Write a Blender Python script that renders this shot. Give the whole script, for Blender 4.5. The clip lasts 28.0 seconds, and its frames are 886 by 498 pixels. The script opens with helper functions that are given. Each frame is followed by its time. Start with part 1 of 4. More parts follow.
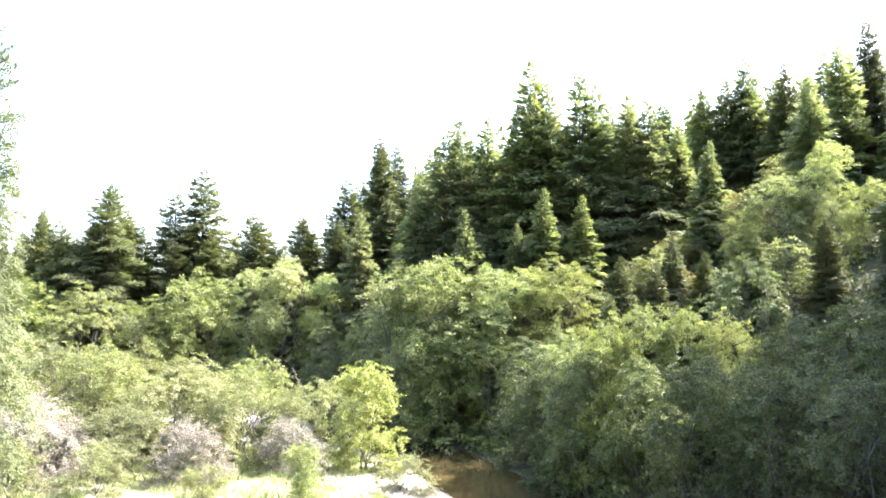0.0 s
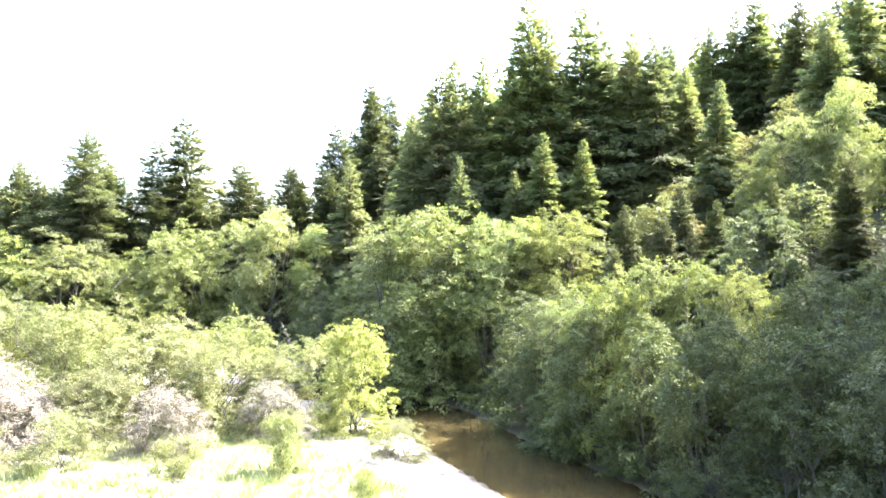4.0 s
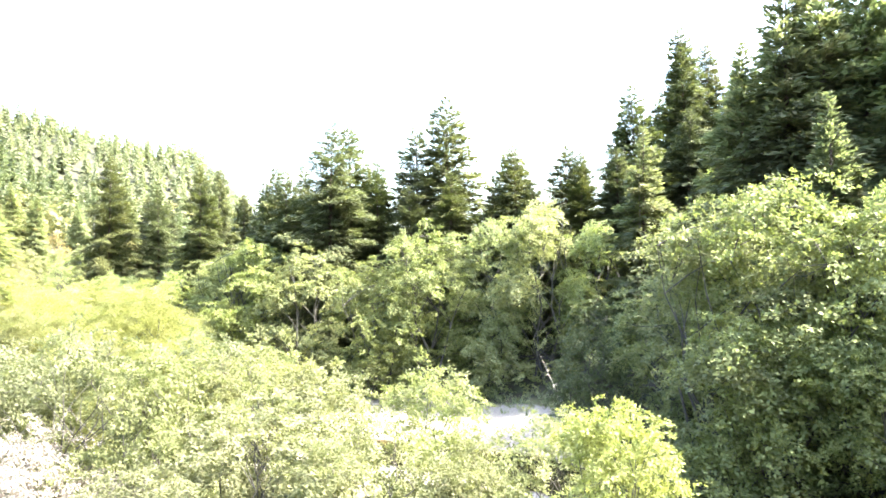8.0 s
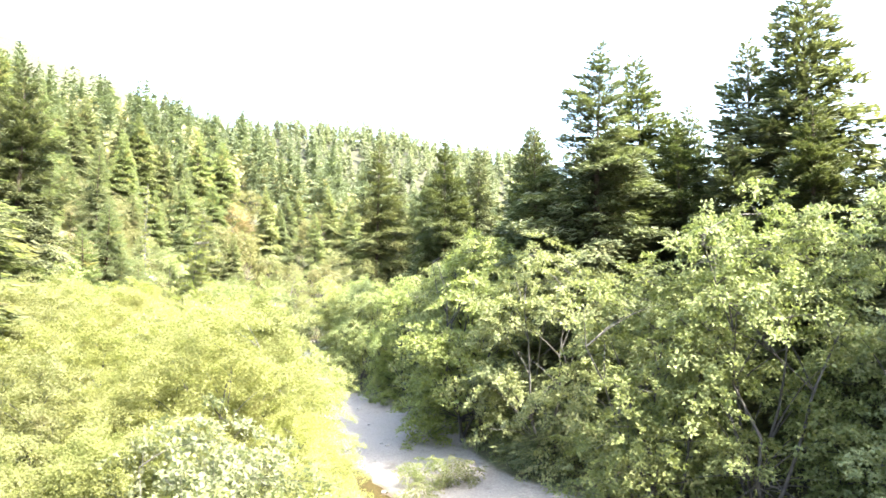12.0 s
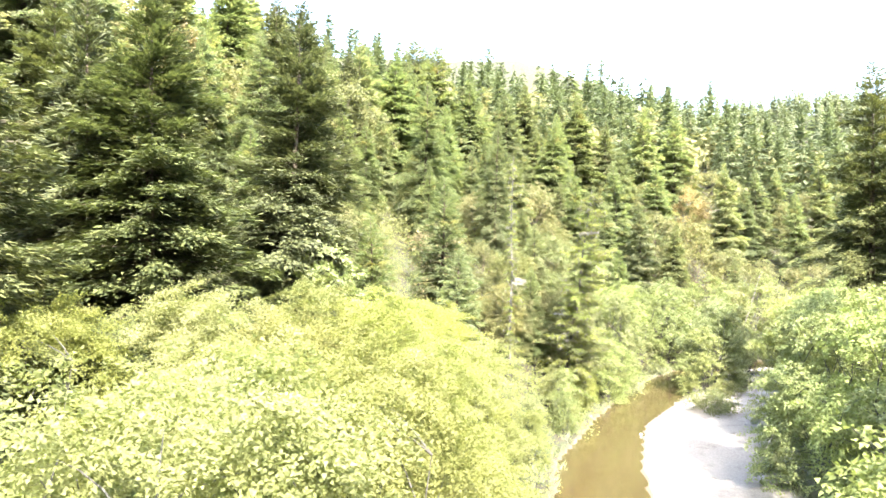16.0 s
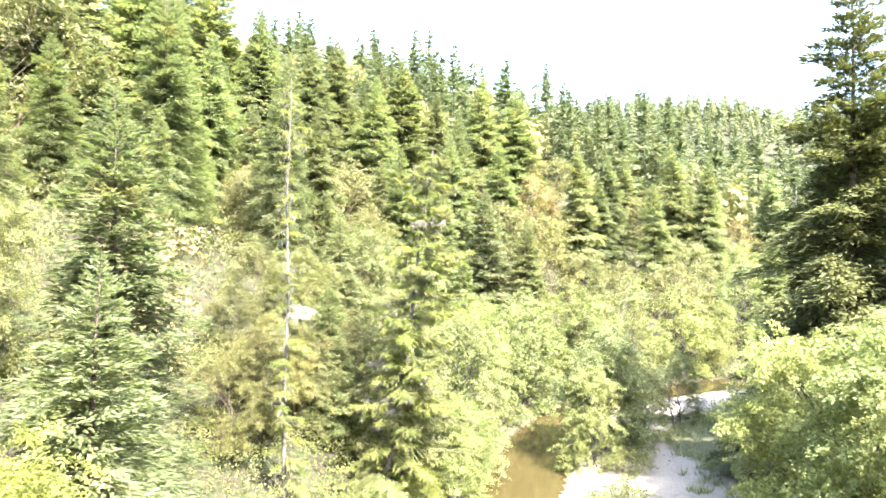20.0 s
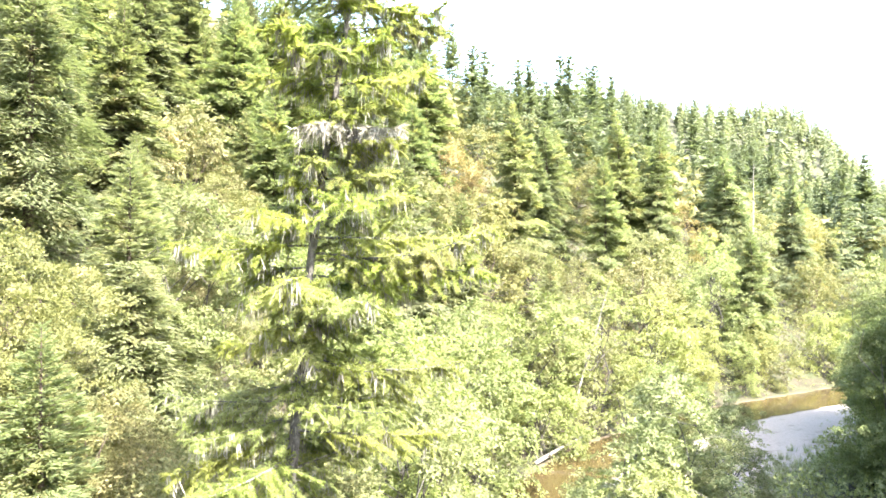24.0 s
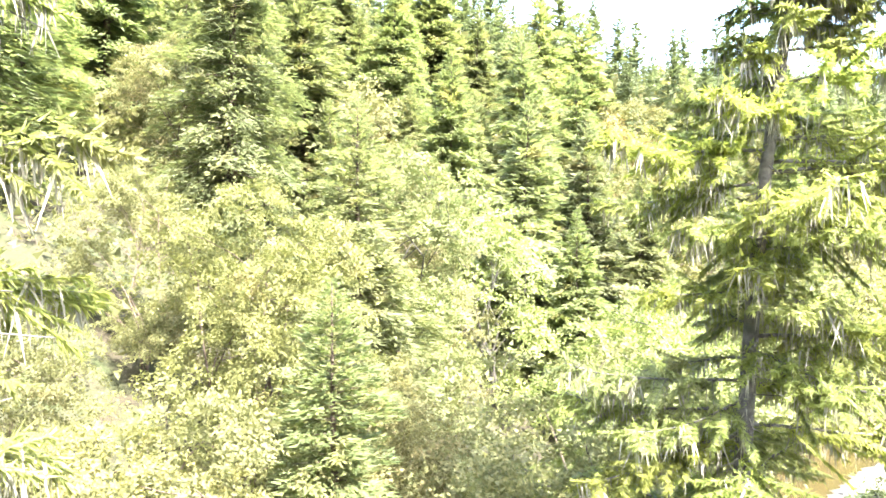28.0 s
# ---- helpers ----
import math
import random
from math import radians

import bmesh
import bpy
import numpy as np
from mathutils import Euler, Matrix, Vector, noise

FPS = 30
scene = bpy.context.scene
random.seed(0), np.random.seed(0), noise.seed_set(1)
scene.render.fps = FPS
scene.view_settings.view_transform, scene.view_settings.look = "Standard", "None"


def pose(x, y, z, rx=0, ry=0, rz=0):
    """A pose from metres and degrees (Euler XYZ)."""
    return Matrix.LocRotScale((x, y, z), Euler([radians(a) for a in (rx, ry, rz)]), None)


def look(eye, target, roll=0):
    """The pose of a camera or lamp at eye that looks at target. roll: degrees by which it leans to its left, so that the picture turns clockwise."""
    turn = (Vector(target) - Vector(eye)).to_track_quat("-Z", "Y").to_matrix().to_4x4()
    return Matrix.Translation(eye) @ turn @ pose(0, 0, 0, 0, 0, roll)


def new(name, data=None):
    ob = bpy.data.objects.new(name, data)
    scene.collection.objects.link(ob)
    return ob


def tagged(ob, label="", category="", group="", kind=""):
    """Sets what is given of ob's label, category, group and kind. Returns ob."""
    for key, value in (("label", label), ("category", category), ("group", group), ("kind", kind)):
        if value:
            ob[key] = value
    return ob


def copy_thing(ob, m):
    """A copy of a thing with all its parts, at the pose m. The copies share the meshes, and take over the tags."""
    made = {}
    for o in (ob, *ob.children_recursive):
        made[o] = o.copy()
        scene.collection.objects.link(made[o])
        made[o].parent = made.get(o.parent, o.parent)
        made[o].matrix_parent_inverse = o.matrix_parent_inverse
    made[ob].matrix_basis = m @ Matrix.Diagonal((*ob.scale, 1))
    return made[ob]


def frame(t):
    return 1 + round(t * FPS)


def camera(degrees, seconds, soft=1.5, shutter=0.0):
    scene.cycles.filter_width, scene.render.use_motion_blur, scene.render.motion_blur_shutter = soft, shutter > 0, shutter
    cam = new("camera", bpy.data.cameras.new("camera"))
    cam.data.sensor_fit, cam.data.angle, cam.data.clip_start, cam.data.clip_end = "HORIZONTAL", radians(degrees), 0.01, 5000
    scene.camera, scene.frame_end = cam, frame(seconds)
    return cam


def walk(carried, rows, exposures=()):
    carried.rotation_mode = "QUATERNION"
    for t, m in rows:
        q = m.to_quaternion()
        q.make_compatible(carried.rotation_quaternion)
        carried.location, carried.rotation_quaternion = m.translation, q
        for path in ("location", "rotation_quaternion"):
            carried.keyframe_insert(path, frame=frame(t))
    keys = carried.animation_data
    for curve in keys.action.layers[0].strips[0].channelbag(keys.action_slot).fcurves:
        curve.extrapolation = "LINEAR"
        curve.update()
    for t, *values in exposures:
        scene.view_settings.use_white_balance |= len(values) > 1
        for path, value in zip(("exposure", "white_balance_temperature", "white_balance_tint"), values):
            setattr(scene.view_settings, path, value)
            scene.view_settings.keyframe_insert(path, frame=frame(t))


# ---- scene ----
cam = camera(64.1, 28.0, soft=1.6)
METRES, EYE, TILT, LEAN, TURN = 140.0, 10.7, 5.5, -0.5, 0.0
ROWS = [
    (0.0, 0.0, 0.0, 0.0, 0.0, 0.0, -0.0),
    (0.5, -0.0002, 0.0001, 0.0038, -0.12, -0.03, 0.04),
    (1.0, -0.0004, 0.0001, 0.0043, -0.26, -0.15, 0.1),
    (1.5, -0.0004, 0.0002, 0.0037, -0.38, -0.33, 0.17),
    (2.0, -0.0002, 0.0008, 0.0043, -0.49, -0.52, 0.23),
    (2.5, 0.0, 0.0014, 0.0039, -0.59, -0.7, 0.3),
    (2.6, 0.0002, 0.0018, 0.0038, -0.61, -0.73, 0.31),
    (2.7, 0.0002, 0.0025, 0.0036, -0.63, -4.10, 0.33),
    (3.0, 0.0004, 0.005, 0.0031, -0.69, -4.15, 0.37),
    (3.5, 0.0011, 0.0127, 0.0021, -0.75, -4.25, 0.38),
    (5.5, 0.0037, 0.0758, -0.0026, 3.34, -4.21, 0.99),
    (6.0, 0.0034, 0.0959, -0.0038, 5.84, -4.11, 1.32),
    (6.5, 0.0031, 0.1177, -0.0055, 14.61, -3.7, 2.19),
    (7.0, 0.0026, 0.1412, -0.0074, 21.55, -3.3, 2.69),
    (7.5, 0.0006, 0.1648, -0.0092, 22.7, -3.21, 2.72),
    (8.0, -0.0037, 0.1876, -0.0111, 25.13, -3.02, 2.85),
    (8.5, -0.009, 0.2106, -0.0125, 30.81, -2.72, 3.29),
    (9.0, -0.0161, 0.2343, -0.0147, 35.95, -2.31, 3.5),
    (9.5, -0.0243, 0.2577, -0.0166, 37.32, -2.21, 3.49),
    (10.0, -0.0345, 0.2805, -0.0185, 37.28, -2.15, 3.43),
    (10.5, -0.0455, 0.3025, -0.0203, 37.04, -2.15, 3.36),
    (11.0, -0.0575, 0.3239, -0.0219, 37.89, -2.07, 3.43),
    (11.5, -0.0701, 0.3448, -0.0237, 44.23, -1.61, 3.84),
    (12.0, -0.0836, 0.3657, -0.0257, 52.51, -0.98, 4.24),
    (12.5, -0.0983, 0.3863, -0.0274, 55.72, -0.73, 4.3),
    (14.5, -0.17, 0.4548, -0.0333, 76.22, 0.86, 4.99),
    (15.0, -0.1925, 0.467, -0.0338, 81.54, 1.33, 5.27),
    (15.5, -0.213, 0.4782, -0.0333, 91.85, 2.16, 5.14),
    (16.0, -0.2355, 0.4868, -0.0336, 91.85, 2.16, 5.19),
    (16.5, -0.2587, 0.4934, -0.0338, 91.68, 2.1, 5.18),
    (17.0, -0.2822, 0.4986, -0.0341, 90.25, 1.94, 5.2),
    (17.5, -0.3061, 0.5021, -0.0343, 87.82, 1.69, 5.23),
    (18.0, -0.3303, 0.5051, -0.0349, 85.94, 1.56, 5.36),
    (18.5, -0.3546, 0.5076, -0.035, 85.22, 1.49, 5.42),
    (19.0, -0.3791, 0.5098, -0.033, 84.87, 1.46, 5.47),
    (19.5, -0.4035, 0.5121, -0.0301, 83.98, 1.38, 5.52),
    (20.0, -0.4276, 0.5146, -0.0282, 77.56, 0.69, 5.43),
    (20.5, -0.4532, 0.5164, -0.0274, 70.85, 0.01, 5.45),
    (21.0, -0.4786, 0.5198, -0.0272, 70.26, -0.09, 5.53),
    (21.5, -0.504, 0.5241, -0.0274, 69.61, -0.2, 5.56),
    (23.5, -0.5887, 0.5423, -0.0274, 67.96, -0.73, 5.49),
    (24.0, -0.6001, 0.5447, -0.0276, 68.0, -0.8, 5.5),
    (24.5, -0.6074, 0.5463, -0.0281, 68.06, -0.87, 5.57),
    (25.0, -0.6108, 0.5469, -0.0284, 68.36, -0.99, 5.63),
    (25.5, -0.6124, 0.5471, -0.0289, 69.79, -1.0, 5.7),
    (26.0, -0.6149, 0.5461, -0.0297, 71.52, -1.01, 5.76),
    (26.5, -0.6187, 0.5421, -0.0304, 73.32, -0.97, 5.84),
    (27.0, -0.6228, 0.5368, -0.0308, 74.91, -0.9, 5.85),
    (27.5, -0.6269, 0.5314, -0.0311, 76.4, -0.78, 5.93),
    (28.0, -0.6305, 0.526, -0.031, 77.8, -0.6, 6.01),
]
# stops over the seconds of the flight
EXPOSURES = [(0.0, 3.54), (3.5, 3.82), (6.0, 4.1), (8.0, 3.9), (10.0, 3.56), (12.0, 3.64), (14.5, 3.54), (17.0, 3.5), (21.0, 3.6), (25.0, 3.56), (28.0, 3.88)]
walk(cam, [(t, pose(0, 0, EYE, TILT, LEAN, TURN) @ pose(METRES * x, METRES * y, METRES * z, 90 + pitch, roll, yaw)) for t, x, y, z, yaw, pitch, roll in ROWS], EXPOSURES)

# ---- light ----
SUN_FROM = Vector((0.76, 0.30, 0.92)).normalized()
world = bpy.data.worlds.new("world")
scene.world = world
world.use_nodes = True
wn = world.node_tree.nodes
sky = wn.new("ShaderNodeTexSky")
sky.sky_type = "NISHITA"
sky.sun_disc = False
sky.sun_elevation = math.asin(SUN_FROM.z)
sky.sun_rotation = math.atan2(SUN_FROM.x, SUN_FROM.y)
sky.dust_density = 3.5
world.node_tree.links.new(sky.outputs[0], wn["Background"].inputs[0])
wn["Background"].inputs[1].default_value = 0.15
sun = new("sun", bpy.data.lights.new("sun", "SUN"))
sun.data.energy, sun.data.angle, sun.data.color = 3.9, radians(0.6), (1.0, 0.94, 0.84)
sun.matrix_world = look(SUN_FROM * 300, (0, 0, 0))


# ---- materials ----
def material(name):
    m = bpy.data.materials.new(name)
    m.use_nodes = True
    return m, m.node_tree.nodes, m.node_tree.links


def mix(nodes, links, a, b, factor, blend="MIX"):
    n = nodes.new("ShaderNodeMix")
    n.data_type, n.blend_type = "RGBA", blend
    for socket, v in ((n.inputs[6], a), (n.inputs[7], b), (n.inputs[0], factor)):
        if isinstance(v, (tuple, float, int)):
            socket.default_value = (*v, 1) if isinstance(v, tuple) else v
        else:
            links.new(v, socket)
    return n.outputs[2]


def noise_tex(nodes, links, scale, detail=4, coords="Object", rough=0.6):
    c = nodes.new("ShaderNodeTexCoord")
    n = nodes.new("ShaderNodeTexNoise")
    n.inputs["Scale"].default_value, n.inputs["Detail"].default_value, n.inputs["Roughness"].default_value = scale, detail, rough
    links.new(c.outputs[coords], n.inputs["Vector"])
    return n.outputs["Fac"]


def ramp(nodes, links, source, low, high):
    n = nodes.new("ShaderNodeMapRange")
    n.inputs["From Min"].default_value, n.inputs["From Max"].default_value = low, high
    links.new(source, n.inputs["Value"])
    return n.outputs[0]


def foliage(name, dark, light, odd, through_light=0.38, odd_share=0.12, gloss=0.65):
    """Leaves: each its own shade between dark and light, some of the odd colour; light comes through them."""
    m, n, l = material(name)
    geo, info = n.new("ShaderNodeNewGeometry"), n.new("ShaderNodeObjectInfo")
    c = mix(n, l, dark, light, geo.outputs["Random Per Island"])
    c = mix(n, l, c, odd, ramp(n, l, noise_tex(n, l, 0.55, 2), 0.72 - odd_share, 0.80 - odd_share * 0.5))
    hue = n.new("ShaderNodeHueSaturation")
    l.new(c, hue.inputs["Color"])
    for socket, lo, hi in (("Hue", 0.488, 0.514), ("Value", 0.80, 1.22), ("Saturation", 0.80, 1.02)):
        r = n.new("ShaderNodeMapRange")
        r.inputs["To Min"].default_value, r.inputs["To Max"].default_value = lo, hi
        if socket == "Hue":
            l.new(info.outputs["Random"], r.inputs["Value"])
        else:
            w = n.new("ShaderNodeTexWhiteNoise")
            w.noise_dimensions = "1D"
            a = n.new("ShaderNodeMath")
            a.inputs[1].default_value = 3.7 if socket == "Value" else 9.1
            l.new(info.outputs["Random"], a.inputs[0])
            l.new(a.outputs[0], w.inputs["W"])
            l.new(w.outputs["Value"], r.inputs["Value"])
        l.new(r.outputs[0], hue.inputs[socket])
    p = n["Principled BSDF"]
    p.inputs["Roughness"].default_value = gloss
    p.inputs["Specular IOR Level"].default_value = 0.3
    l.new(hue.outputs[0], p.inputs["Base Color"])
    t = n.new("ShaderNodeBsdfTranslucent")
    warm = mix(n, l, hue.outputs[0], (1.15, 1.22, 0.80), 1.0, "MULTIPLY")
    l.new(warm, t.inputs["Color"])
    s = n.new("ShaderNodeMixShader")
    s.inputs[0].default_value = through_light
    l.new(p.outputs[0], s.inputs[1])
    l.new(t.outputs[0], s.inputs[2])
    l.new(s.outputs[0], n["Material Output"].inputs["Surface"])
    return m


def bark(name, a, b, scale=6.0):
    m, n, l = material(name)
    f = noise_tex(n, l, scale, 6)
    g = noise_tex(n, l, scale * 0.15, 3)
    c = mix(n, l, a, b, ramp(n, l, f, 0.35, 0.65))
    c = mix(n, l, c, (0.085, 0.09, 0.07), ramp(n, l, g, 0.58, 0.75))
    p = n["Principled BSDF"]
    l.new(c, p.inputs["Base Color"])
    p.inputs["Roughness"].default_value = 0.9
    bump = n.new("ShaderNodeBump")
    bump.inputs["Strength"].default_value, bump.inputs["Distance"].default_value = 0.7, 0.04
    l.new(f, bump.inputs["Height"])
    l.new(bump.outputs[0], p.inputs["Normal"])
    return m


REDWOOD = foliage("redwood_needles", (0.046, 0.058, 0.023), (0.118, 0.130, 0.044), (0.155, 0.145, 0.050), 0.30, 0.10)
FIR = foliage("fir_needles", (0.099, 0.122, 0.054), (0.188, 0.209, 0.089), (0.238, 0.213, 0.092), 0.56, 0.14)
NEAR_FIR = foliage("near_fir_needles", (0.148, 0.177, 0.052), (0.286, 0.311, 0.087), (0.297, 0.276, 0.119), 0.58, 0.12)
ALDER = foliage("alder_leaves", (0.130, 0.156, 0.052), (0.221, 0.246, 0.084), (0.219, 0.226, 0.090), 0.42, 0.12)
# Alder leaves again, brighter and yellower: sunlight is put into the colour.
GROVE = foliage("sun_lightened_alder_leaves", (0.164, 0.176, 0.050), (0.245, 0.252, 0.080), (0.292, 0.275, 0.124), 0.58, 0.12)
# Bluer green than the slope firs: haze of distance put into the colour.
FAR_CONIFER = foliage("haze_tinted_conifer_needles", (0.069, 0.086, 0.043), (0.132, 0.151, 0.074), (0.154, 0.148, 0.068), 0.42, 0.10)
# Alder leaves again, much darker: the east bank's shade put into the colour.
SHADE_ALDER = foliage("shade_painted_alder_leaves", (0.050, 0.068, 0.026), (0.104, 0.126, 0.044), (0.145, 0.155, 0.060), 0.34, 0.10)
OAK = foliage("oak_leaves", (0.106, 0.110, 0.039), (0.186, 0.180, 0.067), (0.227, 0.194, 0.092), 0.44, 0.14)
RUSTY = foliage("rusty_oak_leaves", (0.150, 0.128, 0.050), (0.250, 0.200, 0.080), (0.285, 0.215, 0.095), 0.30, 0.25)
WILLOW = foliage("willow_leaves", (0.115, 0.128, 0.048), (0.183, 0.194, 0.083), (0.220, 0.207, 0.119), 0.46, 0.15)
DRY = foliage("dry_twigs", (0.123, 0.107, 0.089), (0.221, 0.197, 0.168), (0.164, 0.164, 0.090), 0.15, 0.10, 0.8)
LICHEN = foliage("grey_lichen", (0.180, 0.172, 0.145), (0.350, 0.335, 0.290), (0.150, 0.146, 0.085), 0.15, 0.10, 0.9)
GRASS = foliage("meadow_grass", (0.113, 0.144, 0.058), (0.221, 0.246, 0.123), (0.270, 0.276, 0.181), 0.35, 0.20, 0.7)
BARK_RED = bark("redwood_bark", (0.050, 0.036, 0.026), (0.125, 0.095, 0.075))
BARK_GREY = bark("alder_bark", (0.030, 0.027, 0.023), (0.078, 0.073, 0.062), 4.0)
BARK_FIR = bark("fir_bark", (0.045, 0.041, 0.038), (0.150, 0.140, 0.128), 9.0)
BARK_DEAD = bark("weathered_wood", (0.11, 0.10, 0.085), (0.24, 0.225, 0.20), 5.0)


def ground_material():
    m, n, l = material("valley_floor")
    at = n.new("ShaderNodeAttribute")
    at.attribute_name = "cover"
    sep = n.new("ShaderNodeSeparateColor")
    l.new(at.outputs["Color"], sep.inputs[0])
    fine, mid, wide = noise_tex(n, l, 7.0, 8), noise_tex(n, l, 0.9, 5), noise_tex(n, l, 0.12, 3)
    litter = mix(n, l, (0.016, 0.013, 0.007), (0.042, 0.034, 0.019), ramp(n, l, fine, 0.3, 0.7))
    litter = mix(n, l, litter, (0.030, 0.040, 0.012), ramp(n, l, mid, 0.40, 0.65))
    sand = mix(n, l, (0.165, 0.147, 0.123), (0.295, 0.268, 0.233), ramp(n, l, fine, 0.25, 0.75))
    sand = mix(n, l, sand, (0.150, 0.128, 0.100), ramp(n, l, mid, 0.56, 0.72))
    grass = mix(n, l, (0.10, 0.110, 0.038), (0.20, 0.190, 0.085), ramp(n, l, fine, 0.3, 0.7))
    grass = mix(n, l, grass, (0.085, 0.115, 0.03), ramp(n, l, mid, 0.5, 0.66))
    edge = n.new("ShaderNodeMath")
    edge.operation = "ADD"
    l.new(sep.outputs[0], edge.inputs[0])
    sub = n.new("ShaderNodeMath")
    sub.operation, sub.inputs[1].default_value = "MULTIPLY_ADD", 0.5
    sub.inputs[2].default_value = -0.25
    l.new(mid, sub.inputs[0])
    l.new(sub.outputs[0], edge.inputs[1])
    c = mix(n, l, litter, grass, ramp(n, l, sep.outputs[1], 0.3, 0.6))
    c = mix(n, l, c, sand, ramp(n, l, edge.outputs[0], 0.4, 0.6))
    c = mix(n, l, c, (0.080, 0.062, 0.040), ramp(n, l, sep.outputs[2], 0.35, 0.75))
    p = n["Principled BSDF"]
    l.new(c, p.inputs["Base Color"])
    p.inputs["Roughness"].default_value = 0.92
    b = n.new("ShaderNodeBump")
    b.inputs["Strength"].default_value, b.inputs["Distance"].default_value = 0.8, 0.10
    l.new(fine, b.inputs["Height"])
    l.new(b.outputs[0], p.inputs["Normal"])
    return m


def water_material():
    m, n, l = material("silty_water")
    p = n["Principled BSDF"]
    c = mix(n, l, (0.036, 0.027, 0.011), (0.054, 0.041, 0.019), noise_tex(n, l, 0.25, 3))
    l.new(c, p.inputs["Base Color"])
    p.inputs["Roughness"].default_value = 0.08
    p.inputs["IOR"].default_value = 1.33
    b = n.new("ShaderNodeBump")
    b.inputs["Strength"].default_value, b.inputs["Distance"].default_value = 0.12, 0.05
    l.new(noise_tex(n, l, 2.2, 4), b.inputs["Height"])
    l.new(b.outputs[0], p.inputs["Normal"])
    return m


# ---- the lie of the land ----
RIVER = [(70, -150), (45, -70), (30, -25), (20, 6), (12.5, 25), (7, 38), (2.6, 47), (-0.6, 56), (-6, 63), (-15, 66.5), (-28, 66.4),
         (-40, 69.2), (-52, 71.4), (-61, 73.2), (-69.3, 75.3), (-78, 76.7), (-90, 80.6), (-101, 86), (-112, 91), (-119, 96), (-124.5, 104),
         (-128, 112), (-131.5, 122), (-134, 138), (-138, 165), (-150, 230), (-190, 420)]
FLYWAY = [(0, -4), (0, 26), (-8, 45), (-14, 54), (-24, 64), (-40, 70), (-60, 72), (-85, 76.6), (-88.3, 73.7)]


def smooth(v, a, b):
    t = np.clip((v - a) / (b - a), 0, 1)
    return t * t * (3 - 2 * t)


def along(line, x, y):
    """Distance to a line in plan, positive on its left."""
    best = np.full(np.shape(x), 1e9)
    side = np.ones(np.shape(x))
    for (ax, ay), (bx, by) in zip(line, line[1:]):
        ex, ey = bx - ax, by - ay
        k = np.clip(((x - ax) * ex + (y - ay) * ey) / (ex * ex + ey * ey), 0, 1)
        d = np.hypot(x - ax - k * ex, y - ay - k * ey)
        s = np.sign(ex * (y - ay) - ey * (x - ax))
        near = d < best
        best, side = np.where(near, d, best), np.where(near, s, side)
    return best * np.where(side == 0, 1, side)


def wave(x, y):
    return np.sin(x * 0.21 + 1.3 * np.sin(y * 0.13)) * np.sin(y * 0.17 + 1.1 * np.sin(x * 0.11))


def half_width(x):
    return 2.1 + 0.9 * smooth(x, -30, 0) + 0.3 * np.sin(x * 0.23)


def height(x, y):
    x, y = np.asarray(x, float), np.asarray(y, float)
    s = along(RIVER, x, y)
    a, w = np.abs(s), half_width(x)
    z = np.where(a < w, -0.8 * (1 - (a / w) ** 2), 0.10 * np.clip(a - w, 0, 3) + 0.65 * smooth(a - w, 3, 12))
    east = np.where(s < 0, smooth(x, -24, 2), 0) * 46 * (1 - np.exp(-0.80 * np.clip(a - 6, 0, None) / 46))
    terrace = np.where(s < 0, 1 - smooth(x, -24, 2), 0) * 1.4 * smooth(a, 11, 20)
    west = np.where(s > 0, smooth(x + 0.25 * (y - 70), -70, -108), 0) * (1 - 0.34 * smooth(y, 95, 190) - 0.36 * smooth(y, 160, 240)) * 78 * (1 - np.exp(-0.76 * np.clip(a - 4, 0, None) / 78))
    south = np.where(s > 0, 1 - smooth(x + 0.25 * (y - 70), -70, -108), 0) * (0.5 * smooth(a, 8, 25) + 0.28 * np.clip(45 - y - 0.4 * (x + 40), 0, 130) * smooth(-x, 30, 60))
    far = np.hypot(x + 60, y - 60)
    bearing = np.degrees(np.arctan2(-(x + 10), y - 40))
    ridge = 100 * smooth(far, 260, 560) * (0.78 * smooth(bearing, 37, 46) + 0.22 * smooth(bearing, 46, 60))
    rough = 0.10 * wave(x * 2.7, y * 2.9) * smooth(a - w, 0.6, 4) + 0.9 * wave(x * 0.7, y * 0.7) * smooth(a, 15, 40)
    return z + east + terrace + west + south + ridge + rough


def floor_at(x, y):
    return float(height(np.array([x]), np.array([y]))[0])


# ---- mesh helpers ----
def mesh_of(name, verts, quads, materials, slots=None, flat=True):
    me = bpy.data.meshes.new(name)
    verts, quads = np.asarray(verts, np.float32), np.asarray(quads, np.int32)
    me.vertices.add(len(verts))
    me.vertices.foreach_set("co", verts.ravel())
    me.loops.add(quads.size)
    me.loops.foreach_set("vertex_index", quads.ravel())
    me.polygons.add(len(quads))
    me.polygons.foreach_set("loop_start", np.arange(0, quads.size, quads.shape[1], dtype=np.int32))
    if slots is not None:
        me.polygons.foreach_set("material_index", np.asarray(slots, np.int32))
    me.polygons.foreach_set("use_smooth", np.full(len(quads), not flat))
    for m in materials:
        me.materials.append(m)
    me.update(calc_edges=True)
    return me


def unit(v):
    return v / np.maximum(np.linalg.norm(v, axis=-1, keepdims=True), 1e-9)


